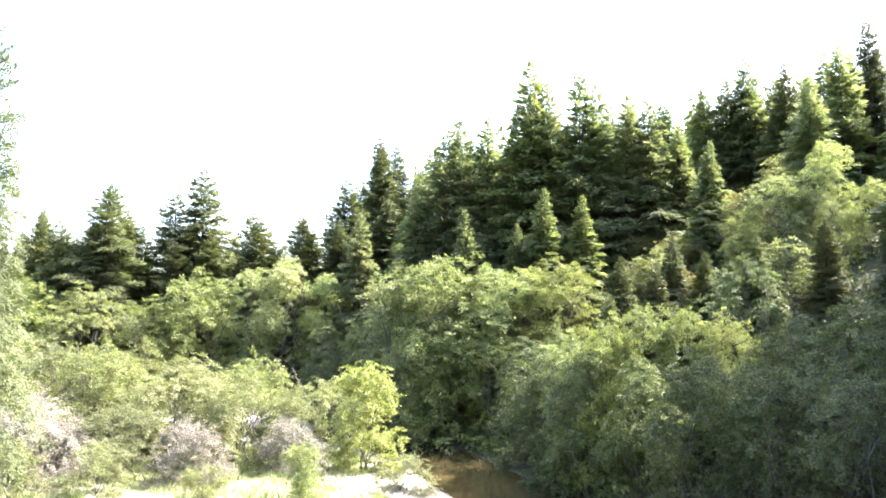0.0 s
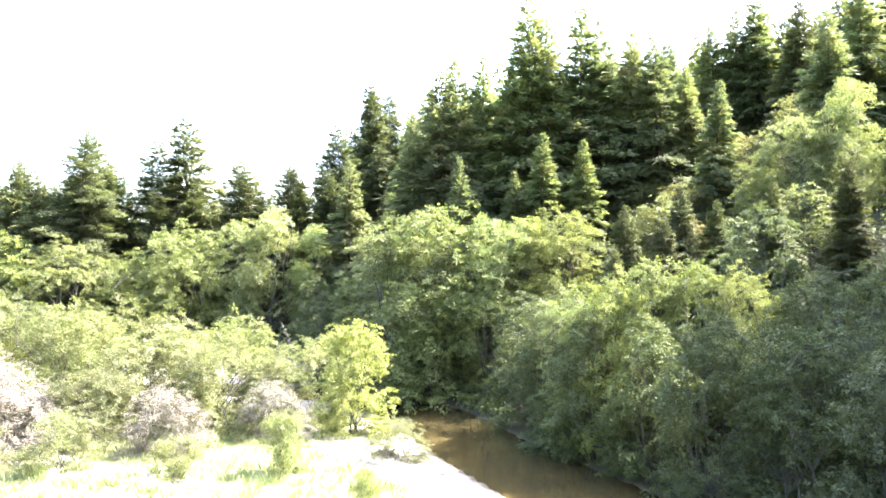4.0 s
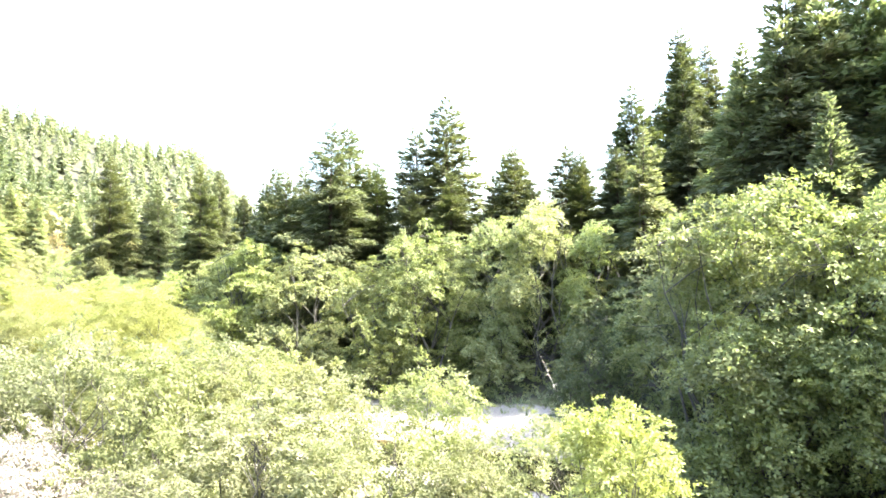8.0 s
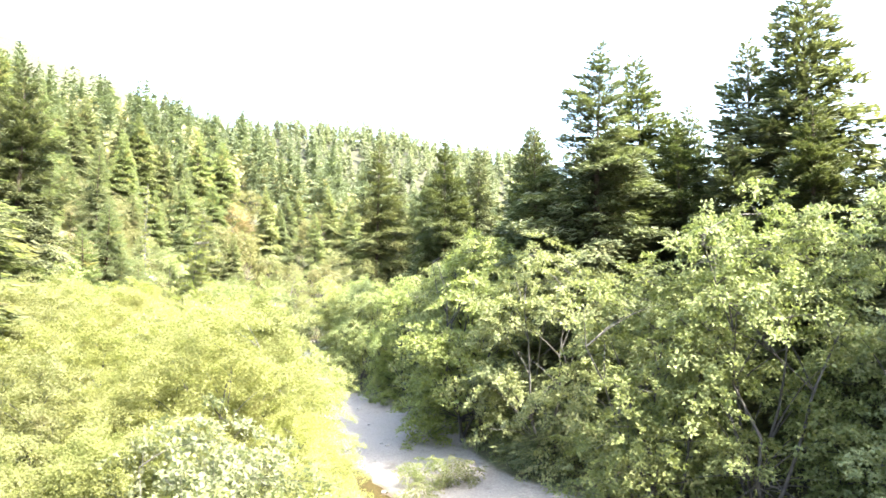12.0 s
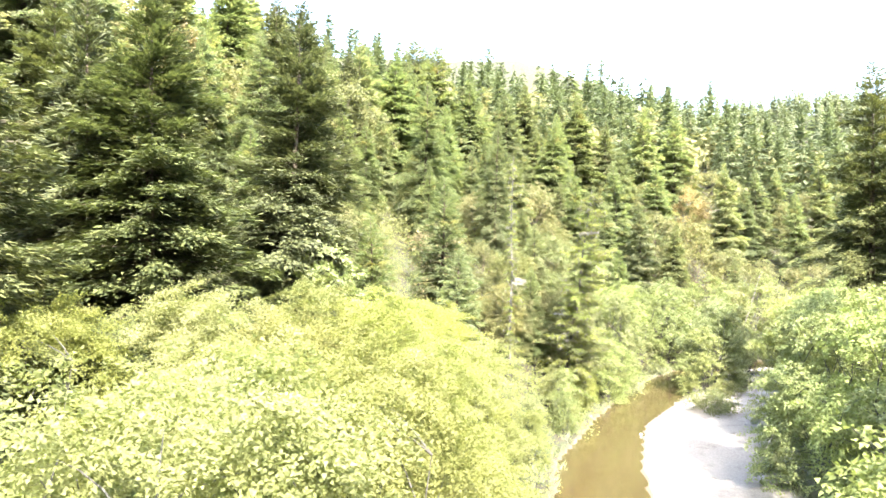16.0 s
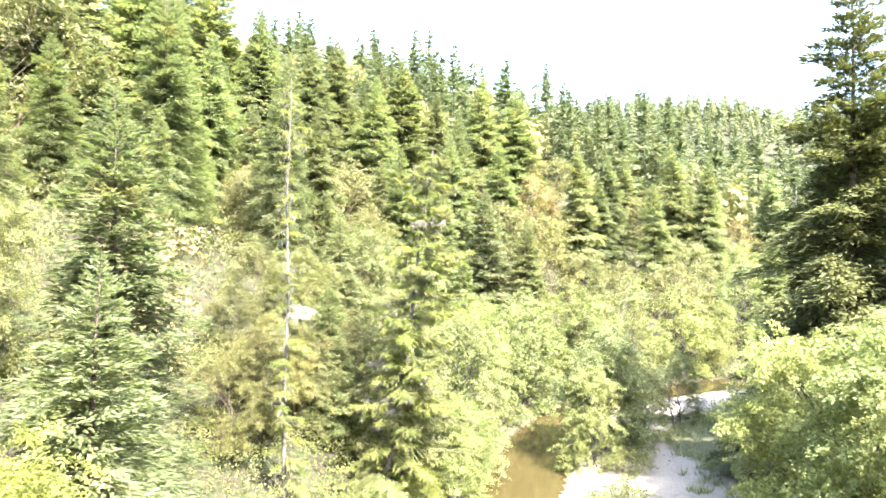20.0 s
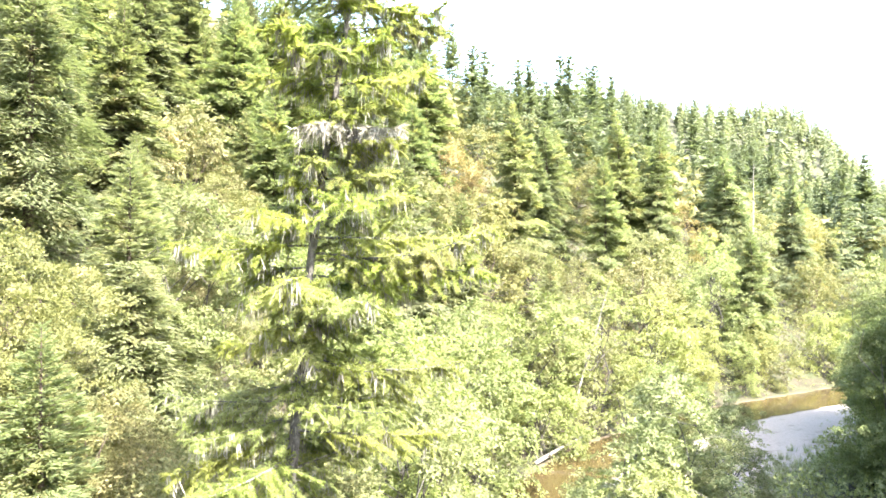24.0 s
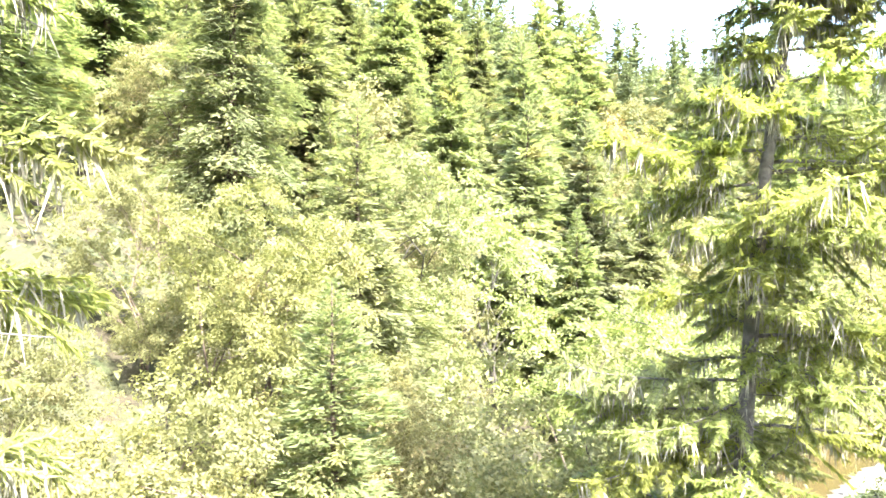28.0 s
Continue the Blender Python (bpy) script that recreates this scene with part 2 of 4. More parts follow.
class Soup:
    """Gathers quads."""
    def __init__(self):
        self.v, self.q, self.n = [], [], 0

    def add(self, v, q):
        self.v.append(v)
        self.q.append(q + self.n)
        self.n += len(v)

    def tube(self, points, radii, sides=6):
        p = np.asarray(points, float)
        d = unit(np.gradient(p, axis=0))
        ref = np.where(np.abs(d[:, 2:3]) > 0.9, np.array([[1.0, 0, 0]]), np.array([[0, 0, 1.0]]))
        u = unit(np.cross(d, ref))
        w = np.cross(d, u)
        a = np.arange(sides) * 2 * np.pi / sides
        ring = (np.cos(a)[None, :, None] * u[:, None] + np.sin(a)[None, :, None] * w[:, None]) * np.asarray(radii, float)[:, None, None]
        v = (p[:, None] + ring).reshape(-1, 3)
        k, s = np.meshgrid(np.arange(len(p) - 1), np.arange(sides), indexing="ij")
        k, s = k.ravel(), s.ravel()
        t = (s + 1) % sides
        self.add(v, np.stack([k * sides + s, k * sides + t, (k + 1) * sides + t, (k + 1) * sides + s], 1))

    def leaves(self, base, way, up, length, width, fold=0.12, plain=False):
        """A kite for every leaf, or a plain triangle where it stays far off."""
        n = len(base)
        way = unit(way)
        side = unit(np.cross(way, up))
        nor = np.cross(side, way)
        length, width = np.broadcast_to(length, n)[:, None], np.broadcast_to(width, n)[:, None]
        if plain:
            v = np.stack([base + side * width * 0.5, base - side * width * 0.5, base + way * length], 1).reshape(-1, 3)
            self.add(v, np.arange(n * 3).reshape(n, 3))
            return
        mid = base + way * length * 0.45
        v = np.stack([base, mid + side * width * 0.5 + nor * width * fold, base + way * length, mid - side * width * 0.5 + nor * width * fold], 1).reshape(-1, 3)
        self.add(v, np.arange(n * 4).reshape(n, 4))

    def mesh(self, name, mat, flat=True):
        return mesh_of(name, np.concatenate(self.v), np.concatenate(self.q), [mat], None, flat)


def part(name, me, parent, label=""):
    ob = new(name, me)
    ob.parent = parent
    return tagged(ob, label) if label else ob


def thing(name, parts, label, category, group=""):
    """An Empty at the base with its parts, each (name, mesh) or (name, mesh, label)."""
    root = new(name)
    root.empty_display_size = 0.3
    for p in parts:
        part(p[0], p[1], root, *p[2:])
    return tagged(root, label, category, group)


# ---- kinds of trees ----
def broadleaf(seed, h, r, stems, lobes, clumps, cover, leaf, wood, green, low=0.28, lean=0.12, twigs=0.2, plain=False, lobe=(0.28, 0.46)):
    """A tree of several stems whose limbs end in lobes of leafy sprays. Returns its trunk and crown meshes."""
    g = np.random.default_rng(seed)
    trunk, crown = Soup(), Soup()
    feet = np.stack([g.normal(0, 0.25 * stems / 3, stems), g.normal(0, 0.25 * stems / 3, stems), np.full(stems, -0.4)], 1)
    heads = np.stack([g.normal(0, r * 0.3, stems), g.normal(0, r * 0.3, stems), h * g.uniform(0.72, 0.9, stems)], 1)
    if stems == 1:
        heads[0] = (g.normal(0, lean * r), g.normal(0, lean * r), h * 0.86)
    lines = []
    for f, e in zip(feet, heads):
        k = np.linspace(0, 1, 7)[:, None]
        bow = np.stack([g.normal(0, 0.12 * r, 7), g.normal(0, 0.12 * r, 7), np.zeros(7)], 1) * np.sin(k * np.pi)
        p = f + (e - f) * k + bow
        lines.append(p)
        r0 = h * 0.016 * (1.3 if stems == 1 else 0.42)
        trunk.tube(p, r0 * (1 - 0.85 * k[:, 0]) + np.array([0.5 * r0, 0, 0, 0, 0, 0, 0]), 7)
    centres, sizes = [], []
    for i in range(lobes):
        u = 1.0 if i == 0 else low + (0.97 - low) * ((i * 0.7548 + g.uniform(0, 0.15)) % 1)
        env = r * math.sqrt(max(0.06, 1 - ((u - 0.42) / 0.66) ** 2))
        a = i * 2.39996 + g.normal(0, 0.4)
        d = env * g.uniform(0.5, 0.92) if i else 0
        size = r * g.uniform(*lobe)
        centres.append((math.cos(a) * d, math.sin(a) * d, u * h - size * 0.75))
        sizes.append(size)
    for c, size in zip(np.array(centres), sizes):
        line = lines[g.integers(stems)]
        start = line[np.argmin(np.abs(line[:, 2] - max(h * 0.12, c[2] - np.hypot(c[0], c[1]) * 0.8 - 0.5)))]
        k = np.linspace(0, 1, 5)[:, None]
        p = start + (c - start) * k + np.array([0, 0, 1]) * np.sin(k * np.pi) * 0.12 * np.linalg.norm(c - start)
        trunk.tube(p, h * 0.0027 * (1 - 0.8 * k[:, 0]), 5)
        n = max(6, int(1.6 * clumps * (size / (0.35 * r)) ** 1.2))
        spin = g.uniform(0, 6.28)
        for i in range(n):  # leafy pads, evenly round the lobe, with gaps between them
            z = 1 - 1.45 * (i + 0.5) / n + g.normal(0, 0.06)
            z = min(0.99, max(-0.7, z))
            a = spin + i * 2.39996 + g.normal(0, 0.25)
            o = np.array([math.cos(a) * math.sqrt(1 - z * z), math.sin(a) * math.sqrt(1 - z * z), z])
            s = c + o * size * g.uniform(0.45, 1.38) * np.array([1.05, 1.05, 0.95])
            if g.random() < twigs:
                trunk.tube(np.array([c, (c + s) / 2 + g.normal(0, 0.08, 3), s]), [h * 0.0018, h * 0.0013, h * 0.0006], 3)
            rad = size * g.uniform(0.20, 0.44)
            m = int(max(5, cover * g.uniform(0.7, 1.3) * 7.8 * (rad / leaf) ** 2))
            face = unit(np.array([0, 0, 0.8]) + o * 0.45 + g.normal(0, 0.32, 3))
            w = unit(np.cross(face, o + np.array([0.01, 0, 0])))
            u = np.cross(w, face)
            t, d = g.uniform(0, 6.28, m), rad * np.sqrt(g.uniform(0, 1, m)) * g.uniform(0.7, 1.25, m)
            ray = 1.45 * np.cos(t)[:, None] * u + 0.75 * np.sin(t)[:, None] * w
            q = s + ray * d[:, None] + face * (g.normal(0, 0.20 * rad, m) - 0.12 * d * d / rad)[:, None]
            way = ray * g.uniform(0.2, 1.0, (m, 1)) + o * 0.3 + g.normal(0, 0.5, (m, 3)) + np.array([0, 0, -0.15])
            up = face + g.normal(0, 0.45, (m, 3))
            size_l = leaf * g.uniform(0.65, 1.35, m)
            crown.leaves(q, way, up, size_l, size_l * 0.74, plain=plain)
    return trunk.mesh("trunk", wood, False), crown.mesh("crown", green)


def conifer(seed, h, r, step, spray, wood, green, low=0.1, ragged=0.2, droop=0.25, taper=0.85, girth=0.014, plain=False, full=1.0, tilt=0.85, slim=0.30):
    """A tree of one mast with limbs that carry flat fans of sprays, shorter towards the tip."""
    g = np.random.default_rng(seed)
    trunk, crown = Soup(), Soup()
    k = np.linspace(0, 1, 11)
    bow = np.stack([0.15 * np.sin(k * 5 + seed), 0.15 * np.cos(k * 4 + seed) - 0.15, k * h * 0.985 - 0.5 * (1 - k)], 1)
    trunk.tube(bow, h * girth * (1 - k) ** 1.15 + 0.012 + np.where(k == 0, h * girth * 0.4, 0), 8)
    z, turn = low * h, 0.0
    while z < h * 0.99:
        u = (z / h - low) / (1 - low)
        reach = r * ((1 - u) ** taper) * (0.62 + 0.38 * min(1, u * 4 + 0.3)) + 0.10
        turn += 0.9 + g.uniform(0, 0.5)
        for a in turn + np.arange(6) * 1.047 + g.normal(0, 0.22, 6):
            uneven = 1 + 0.14 * math.sin(z * 0.8 + 2 * a + seed) + 0.10 * math.sin(3 * a + z * 0.3)
            reach_a = reach * uneven * g.uniform(1 - 1.5 * ragged, 1 + 0.7 * ragged)
            if reach_a < 0.08:
                continue
            centre = np.array([np.interp(z, bow[:, 2], bow[:, 0]), np.interp(z, bow[:, 2], bow[:, 1]), z + g.normal(0, step * 0.5) * (1 - 0.85 * u)])
            out = np.array([math.cos(a), math.sin(a), 0])
            side = np.array([-out[1], out[0], 0])
            rise = 0.55 * u ** 2 - droop * (1 - u) + g.normal(0, 0.09)
            s = np.linspace(0, 1, 6)
            drop = rise * s - (0.10 + 0.5 * droop) * s ** 3 * (1 - u)
            line = centre + out * (s * reach_a)[:, None] + np.array([0, 0, 1.0]) * (reach_a * drop)[:, None]
            if reach_a > 0.5:
                trunk.tube(line[[0, 2, 4]], np.array([1, 0.7, 0.3]) * (0.008 + 0.007 * reach_a), 3)
            n = max(6, int(full * reach_a / spray * (7.5 + 3.0 * reach_a)))
            t = g.uniform(0.02, 1.0, n) ** 0.62
            base = np.stack([np.interp(t, s, line[:, i]) for i in range(3)], 1)
            across = g.normal(0, 1, n) * reach_a * 0.19 * np.sqrt(t) * (1.15 - 0.55 * t)
            base = base + side * across[:, None]
            base[:, 2] -= 0.28 * np.abs(across) - g.normal(0.0, 0.075, n) * min(2.0, reach_a)
            lean = np.clip(across / (0.25 * reach_a), -1, 1)[:, None]
            way = out * g.uniform(0.4, 1.0, (n, 1)) + side * (lean * 0.8 + g.normal(0, 0.3, (n, 1))) + np.array([0, 0, 1.0]) * (g.normal(-0.26, 0.2, (n, 1)) + 0.9 * u ** 3)
            up = np.array([0, 0, 1.0]) + g.normal(0, 0.34, (n, 3)) + out * tilt
            ln = spray * g.uniform(0.6, 1.3, n) * (0.50 + 0.50 * min(1, reach_a / (r * 0.4)))
            crown.leaves(base, way, up, ln, ln * slim * g.uniform(0.75, 1.3, n), -0.15, plain)
        z += step * g.uniform(0.7, 1.3) * (1 - 0.45 * u)
    return trunk.mesh("trunk", wood, False), crown.mesh("crown", green)


def snag(seed, h, lean):
    """A dead tree with short broken limbs."""
    g = np.random.default_rng(seed)
    t = Soup()
    k = np.linspace(0, 1, 8)
    line = np.stack([lean * h * k + g.normal(0, 0.03, 8), g.normal(0, 0.03, 8), k * h - 0.4 * (1 - k)], 1)
    t.tube(line, h * 0.013 * (1 - 0.9 * k), 7)
    limbs = []
    for i in range(34):
        u = g.uniform(0.3, 0.98)
        p = np.array([np.interp(u, k, line[:, j]) for j in range(3)])
        a = g.uniform(0, 6.28)
        ln = h * 0.09 * (1.15 - u) * g.uniform(0.5, 1.6)
        e = p + np.array([math.cos(a), math.sin(a), g.normal(0.0, 0.25)]) * ln
        limb = Soup()
        limb.tube(np.array([p, (p + e) / 2 + g.normal(0, 0.04, 3), e]), np.array([0.035, 0.022, 0.008]), 4)
        limbs.append(limb.mesh("limb", BARK_DEAD, False))
    return t.mesh("trunk", BARK_DEAD, False), limbs


KINDS = {}


def kind(key, name, label, category, group, h, r, meshes, names=("trunk", "crown")):
    KINDS.setdefault(key, []).append(dict(name=name, label=label, category=category, group=group, h=h, r=r, meshes=meshes, names=names, first=None))


LABELS = {
    "redwood": ("redwood_tree", "dark green redwood with drooping layered flat branches", "tree", "redwoods of the valley"),
    "fir": ("fir_tree", "slender green fir with thin layered branches on the slope", "tree", "firs of the slopes"),
    "alder": ("alder_tree", "leafy green alder with pale grey stems by the river", "tree", "alders along the river"),
    "grove": ("alder_tree", "sunlit yellow-green alder in the dense riverside grove", "tree", "alders of the grove"),
    "oak": ("oak_tree", "rounded yellow-green evergreen oak on the hillside", "tree", "oaks of the hillside"),
    "rusty": ("oak_tree", "oak with rusty orange leaves among green trees", "tree", "oaks of the hillside"),
    "willow": ("willow_shrub", "pale green willow shrub on the gravel bar", "shrub", "willows on the bar"),
    "brush": ("dry_shrub", "dry grey-brown leafless brush beside the willows", "shrub", "dry brush"),
}


def kinds():
    for s in (1, 2):
        kind("redwood_near", *LABELS["redwood"], 26, 5.2, conifer(s, 26, 5.3, 0.62, 0.29, BARK_RED, REDWOOD, 0.05, 0.36, 0.26, 0.78, plain=True, tilt=0.40, full=2.3, slim=0.42))
        kind("redwood", *LABELS["redwood"], 26, 5.0, conifer(10 + s, 26, 5.1, 0.50, 0.43, BARK_RED, REDWOOD, 0.05, 0.28, 0.22, 0.82, plain=True, full=1.25, slim=0.42))
        kind("fir_near", *LABELS["fir"], 20, 3.2, conifer(20 + s, 20, 3.4, 0.36, 0.26, BARK_RED, FIR, 0.06, 0.28, 0.2, 0.85, plain=True, full=1.35, slim=0.36))
        kind("alder_near", *LABELS["alder"], 11, 3.6, broadleaf(30 + s, 11, 3.6, 4, 28, 11, 1.0, 0.19, BARK_GREY, ALDER, 0.06, plain=True, lobe=(0.22, 0.40)))
        kind("alder_fine", *LABELS["alder"], 11, 3.6, broadleaf(130 + s, 11, 3.6, 5, 46, 11, 1.05, 0.125, BARK_GREY, ALDER, 0.0, plain=True, lobe=(0.19, 0.36)))
        kind("bank_alder", "alder_tree", "leafy alder crowding the steep river bank, its shade put into the green", "tree", "alders of the steep bank", 11, 3.6, broadleaf(230 + s, 11, 3.6, 4, 42, 11, 1.05, 0.135, BARK_GREY, SHADE_ALDER, 0.02, plain=True, lobe=(0.19, 0.36)))
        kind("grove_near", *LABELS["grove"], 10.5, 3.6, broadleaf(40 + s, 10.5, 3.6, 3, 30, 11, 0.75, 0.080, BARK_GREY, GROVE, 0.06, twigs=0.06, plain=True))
        kind("oak_near", *LABELS["oak"], 9, 3.2, broadleaf(50 + s, 9, 3.2, 3, 32, 12, 0.85, 0.078, BARK_RED, OAK, 0.05, twigs=0.08, plain=True, lobe=(0.22, 0.40)))
        kind("willow", *LABELS["willow"], 5, 2.6, broadleaf(60 + s, 5, 2.6, 6, 26, 11, 1.0, 0.085, BARK_GREY, WILLOW, 0.05, plain=True, lobe=(0.20, 0.36)))
    for s in (1, 2, 3):
        kind("fir", *LABELS["fir"], 20, 3.4, conifer(70 + s, 20, (3.8, 4.4, 3.8)[s - 1], 0.42, 0.44, BARK_RED, FIR, 0.05, (0.30, 0.26, 0.42)[s - 1], 0.18, (0.90, 1.0, 0.85)[s - 1], plain=True, full=(1.3, 1.3, 1.1)[s - 1], slim=0.42))
        kind("alder", *LABELS["alder"], 11, 3.6, broadleaf(80 + s, 11, 3.6, 3, 30, 9, 0.95, 0.24, BARK_GREY, ALDER, 0.06, twigs=0.0, plain=True, lobe=(0.22, 0.40)))
        kind("oak", *LABELS["oak"], 9, 3.4, broadleaf(90 + s, 9, 3.4, 2, 28, 9, 0.95, 0.21, BARK_RED, OAK, 0.05, twigs=0.0, plain=True, lobe=(0.22, 0.40)))
    kind("laurel", "laurel_tree", "dense rounded bright green laurel at the edge of the bar", "tree", "laurels of the bar", 10, 3.7, broadleaf(301, 10, 3.7, 4, 56, 13, 1.0, 0.125, BARK_GREY, ALDER, -0.02, twigs=0.0, plain=True, lobe=(0.20, 0.34)))
    kind("frond", *LABELS["redwood"], 26, 5.0, conifer(200, 26, 5.0, 0.60, 0.30, BARK_RED, REDWOOD, 0.25, 0.2, 0.30, 0.62, plain=True, full=1.4, slim=0.26))
    kind("sunny", "alder_tree", "young sunlit alder leafy down to the gravel", "tree", "young alders of the bar", 7, 2.4, broadleaf(105, 7, 2.4, 4, 44, 11, 1.0, 0.115, BARK_GREY, ALDER, -0.04, twigs=0.02, plain=True, lobe=(0.26, 0.40)))
    kind("rusty", *LABELS["rusty"], 8, 2.8, broadleaf(101, 8, 2.8, 2, 24, 9, 0.95, 0.18, BARK_RED, RUSTY, 0.05, twigs=0.05, plain=True, lobe=(0.22, 0.40)))
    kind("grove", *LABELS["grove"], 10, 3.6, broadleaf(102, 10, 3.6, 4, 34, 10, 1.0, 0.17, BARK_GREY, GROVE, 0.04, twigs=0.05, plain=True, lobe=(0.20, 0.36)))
    kind("tuft", "low_shrub", "low pale green shrub growing on the sand bar", "shrub", "low shrubs of the sand bar", 1.6, 1.4, broadleaf(104, 1.6, 1.4, 5, 12, 8, 0.9, 0.09, BARK_GREY, WILLOW, 0.1, plain=True))
    kind("brush", *LABELS["brush"], 4, 2.2, broadleaf(103, 4, 2.2, 9, 22, 11, 0.60, 0.075, BARK_DEAD, DRY, 0.1, twigs=0.9, plain=True))


kinds()
PLANTED = []
dice = random.Random(7)


def plant(key, x, y, top=None, tall=None, wide=1.0):
    """One tree of a kind, from the ground up to the height top, or tall metres high."""
    pick = KINDS[key][dice.randrange(len(KINDS[key]))]
    z = floor_at(x, y)
    tall = top - z if top is not None else tall
    k = max(0.25, tall / pick["h"])
    s = (k * 0.55 + 0.45 * min(k, 1.3)) * wide
    m = pose(x, y, z - 0.05, dice.uniform(-2, 2), dice.uniform(-2, 2), dice.uniform(0, 360)) @ Matrix.Diagonal((s, s, k, 1))
    PLANTED.append((x, y, pick["r"] * s, tall))
    if pick["first"] is None:
        ob = thing(pick["name"], list(zip(pick["names"], pick["meshes"])), pick["label"], pick["category"], pick["group"])
        ob.matrix_basis = m
        pick["first"] = ob
        return ob
    o = pick["first"].scale
    return copy_thing(pick["first"], m @ Matrix.Diagonal((1 / o[0], 1 / o[1], 1 / o[2], 1)))


# ---- ground and river ----
def ground():
    def axis(lo, hi, step, far):
        inner = list(np.arange(lo, hi + 0.1, step))
        out, d = [], step
        p = hi
        while p < far:
            d *= 1.17
            p += d
            out.append(p)
        back, d, p = [], step, lo
        while p > -far:
            d *= 1.17
            p -= d
            back.append(p)
        return np.array(back[::-1] + inner + out)
    xs, ys = axis(-136, 26, 0.55, 3500), axis(14, 128, 0.55, 3500)
    gx, gy = np.meshgrid(xs, ys)
    x, y = gx.ravel(), gy.ravel()
    z = height(x, y)
    nx = len(xs)
    i, j = np.meshgrid(np.arange(len(ys) - 1), np.arange(nx - 1), indexing="ij")
    b = (i * nx + j).ravel()
    me = mesh_of("ground", np.stack([x, y, z], 1), np.stack([b, b + 1, b + nx + 1, b + nx], 1), [ground_material()], None, False)
    s = along(RIVER, x, y)
    a, w = np.abs(s), half_width(x)
    outer = np.where((s < 0) & (x < -12), 1 - smooth(a - 9.5 - 1.8 * np.sin(x * 0.19), 0, 3), 0)
    inner = np.where((s > 0) & (x > -34) & (y > 18), 1 - smooth(a - 6.5 - 2.2 * np.sin(y * 0.35 + x * 0.2), 0, 3), 0)
    trail = np.where((s > 0) & (x > -40), 1 - smooth(np.abs(along([(-45, 52), (-25, 41), (-12, 36), (-2, 26), (0, 0)], x, y)), 0.7, 1.5), 0)
    sand = np.clip(outer + inner + trail, 0, 1) * smooth(a, w - 0.4, w + 0.3)
    grass = np.where((s > 0) & (x > -45), 1 - smooth(a, 26, 34), 0) + np.where((s < 0) & (x < -12) & (x > -125), 0.4 * (1 - smooth(a, 12, 15)), 0)
    east_gap = 1 - smooth(np.hypot((x - 20) / 4, (y - 68) / 7), 0.6, 1.2)
    grass = np.clip(grass + east_gap, 0, 1)
    wet = 1 - smooth(a - w, 0.1, 0.9)
    cover = me.color_attributes.new("cover", "FLOAT_COLOR", "POINT")
    cover.data.foreach_set("color", np.stack([sand, grass, wet, np.ones_like(x)], 1).astype(np.float32).ravel())
    tagged(new("ground", me), "uneven valley floor with pale sand bars, dry grass and leaf litter", "ground", kind="structure")


def water():
    p = np.array(RIVER, float)
    k = np.concatenate([np.linspace(i, i + 1, 6, endpoint=False) for i in range(len(p) - 1)])
    q = np.stack([np.interp(k, np.arange(len(p)), p[:, c]) for c in (0, 1)], 1)
    d = unit(np.gradient(q, axis=0))
    side = np.stack([-d[:, 1], d[:, 0]], 1)
    w = (half_width(q[:, 0]) + 0.9)[:, None]
    v = np.concatenate([np.stack([q + side * w * f, np.zeros_like(q)], 0)[0] for f in (-1, 1)])
    v = np.concatenate([v, np.zeros((len(v), 1))], 1)
    n = len(q)
    i = np.arange(n - 1)
    me = mesh_of("water", v, np.stack([i, i + 1, n + i + 1, n + i], 1), [water_material()], None, False)
    tagged(new("water", me), "calm silty brown water of a shallow river", "water", kind="structure")


ground()
water()


# ---- trees that stand out ----
# (x, y, height of the tip) each
NORTH_REDWOODS = [(-41.7, 87.4, 27), (-47, 93.5, 23), (-36.6, 96.5, 28), (-33.0, 95.5, 31), (-44.5, 95.0, 28.5), (-53, 97, 22), (-57, 96, 22),
                  (-64, 91, 24.7), (-67, 98, 25.5), (-23.8, 94, 24), (-19.2, 95, 24.5), (-14, 92, 23), (-12.7, 97, 30), (-8, 96, 27), (-28, 101, 26),
                  (-39.5, 92, 22.5), (-34.5, 91.5, 20.5), (-30, 90.5, 21.5), (-26.5, 92.5, 20), (-21.5, 90.5, 20.5), (-16.5, 89.5, 22), (-49, 95.5, 21.5), (-11, 90, 22)]
EAST_CONIFERS = [(-2.8, 76, 26.4), (-0.1, 76, 30.8), (2.4, 77, 32.1), (4.3, 78, 33.1), (7.3, 75.6, 30.8), (9.7, 75.4, 38.7), (11.5, 76.5, 36.7),
                 (14.4, 74.6, 37.2), (16.5, 75.2, 35.8), (19.1, 73.6, 34.2), (21.9, 72.8, 33.5), (24.5, 73.2, 30.6)]
RIDGE_CONIFERS = [(32.3, 86, 39.9), (34.5, 85.3, 40.8), (36.8, 84.3, 42.9), (40.2, 82.7, 39.4), (44.6, 80.5, 41.9), (46.5, 78.7, 39.2), (48.9, 77.9, 40.6)]
MIDDLE_FIRS = [(2.4, 68, 21.2), (7.2, 67.6, 19.8), (9.7, 67.3, 23.1), (13.4, 66.7, 22.4), (24, 63.6, 27), (-10.2, 83, 23)]
EAST_BROADLEAF = [(-3.2, 63, 14.4), (-0.2, 62.5, 15.2), (3.7, 62, 14.5), (7.2, 61.6, 14.3), (9.6, 61.3, 15.3), (4.2, 58.5, 8.9), (-1.6, 61.5, 9.8),
                  (26, 54.1, 21.2), (28.4, 52.9, 20), (23.7, 55.1, 18.5), (31.2, 51.2, 20.5), (30.1, 54.9, 24.1)]
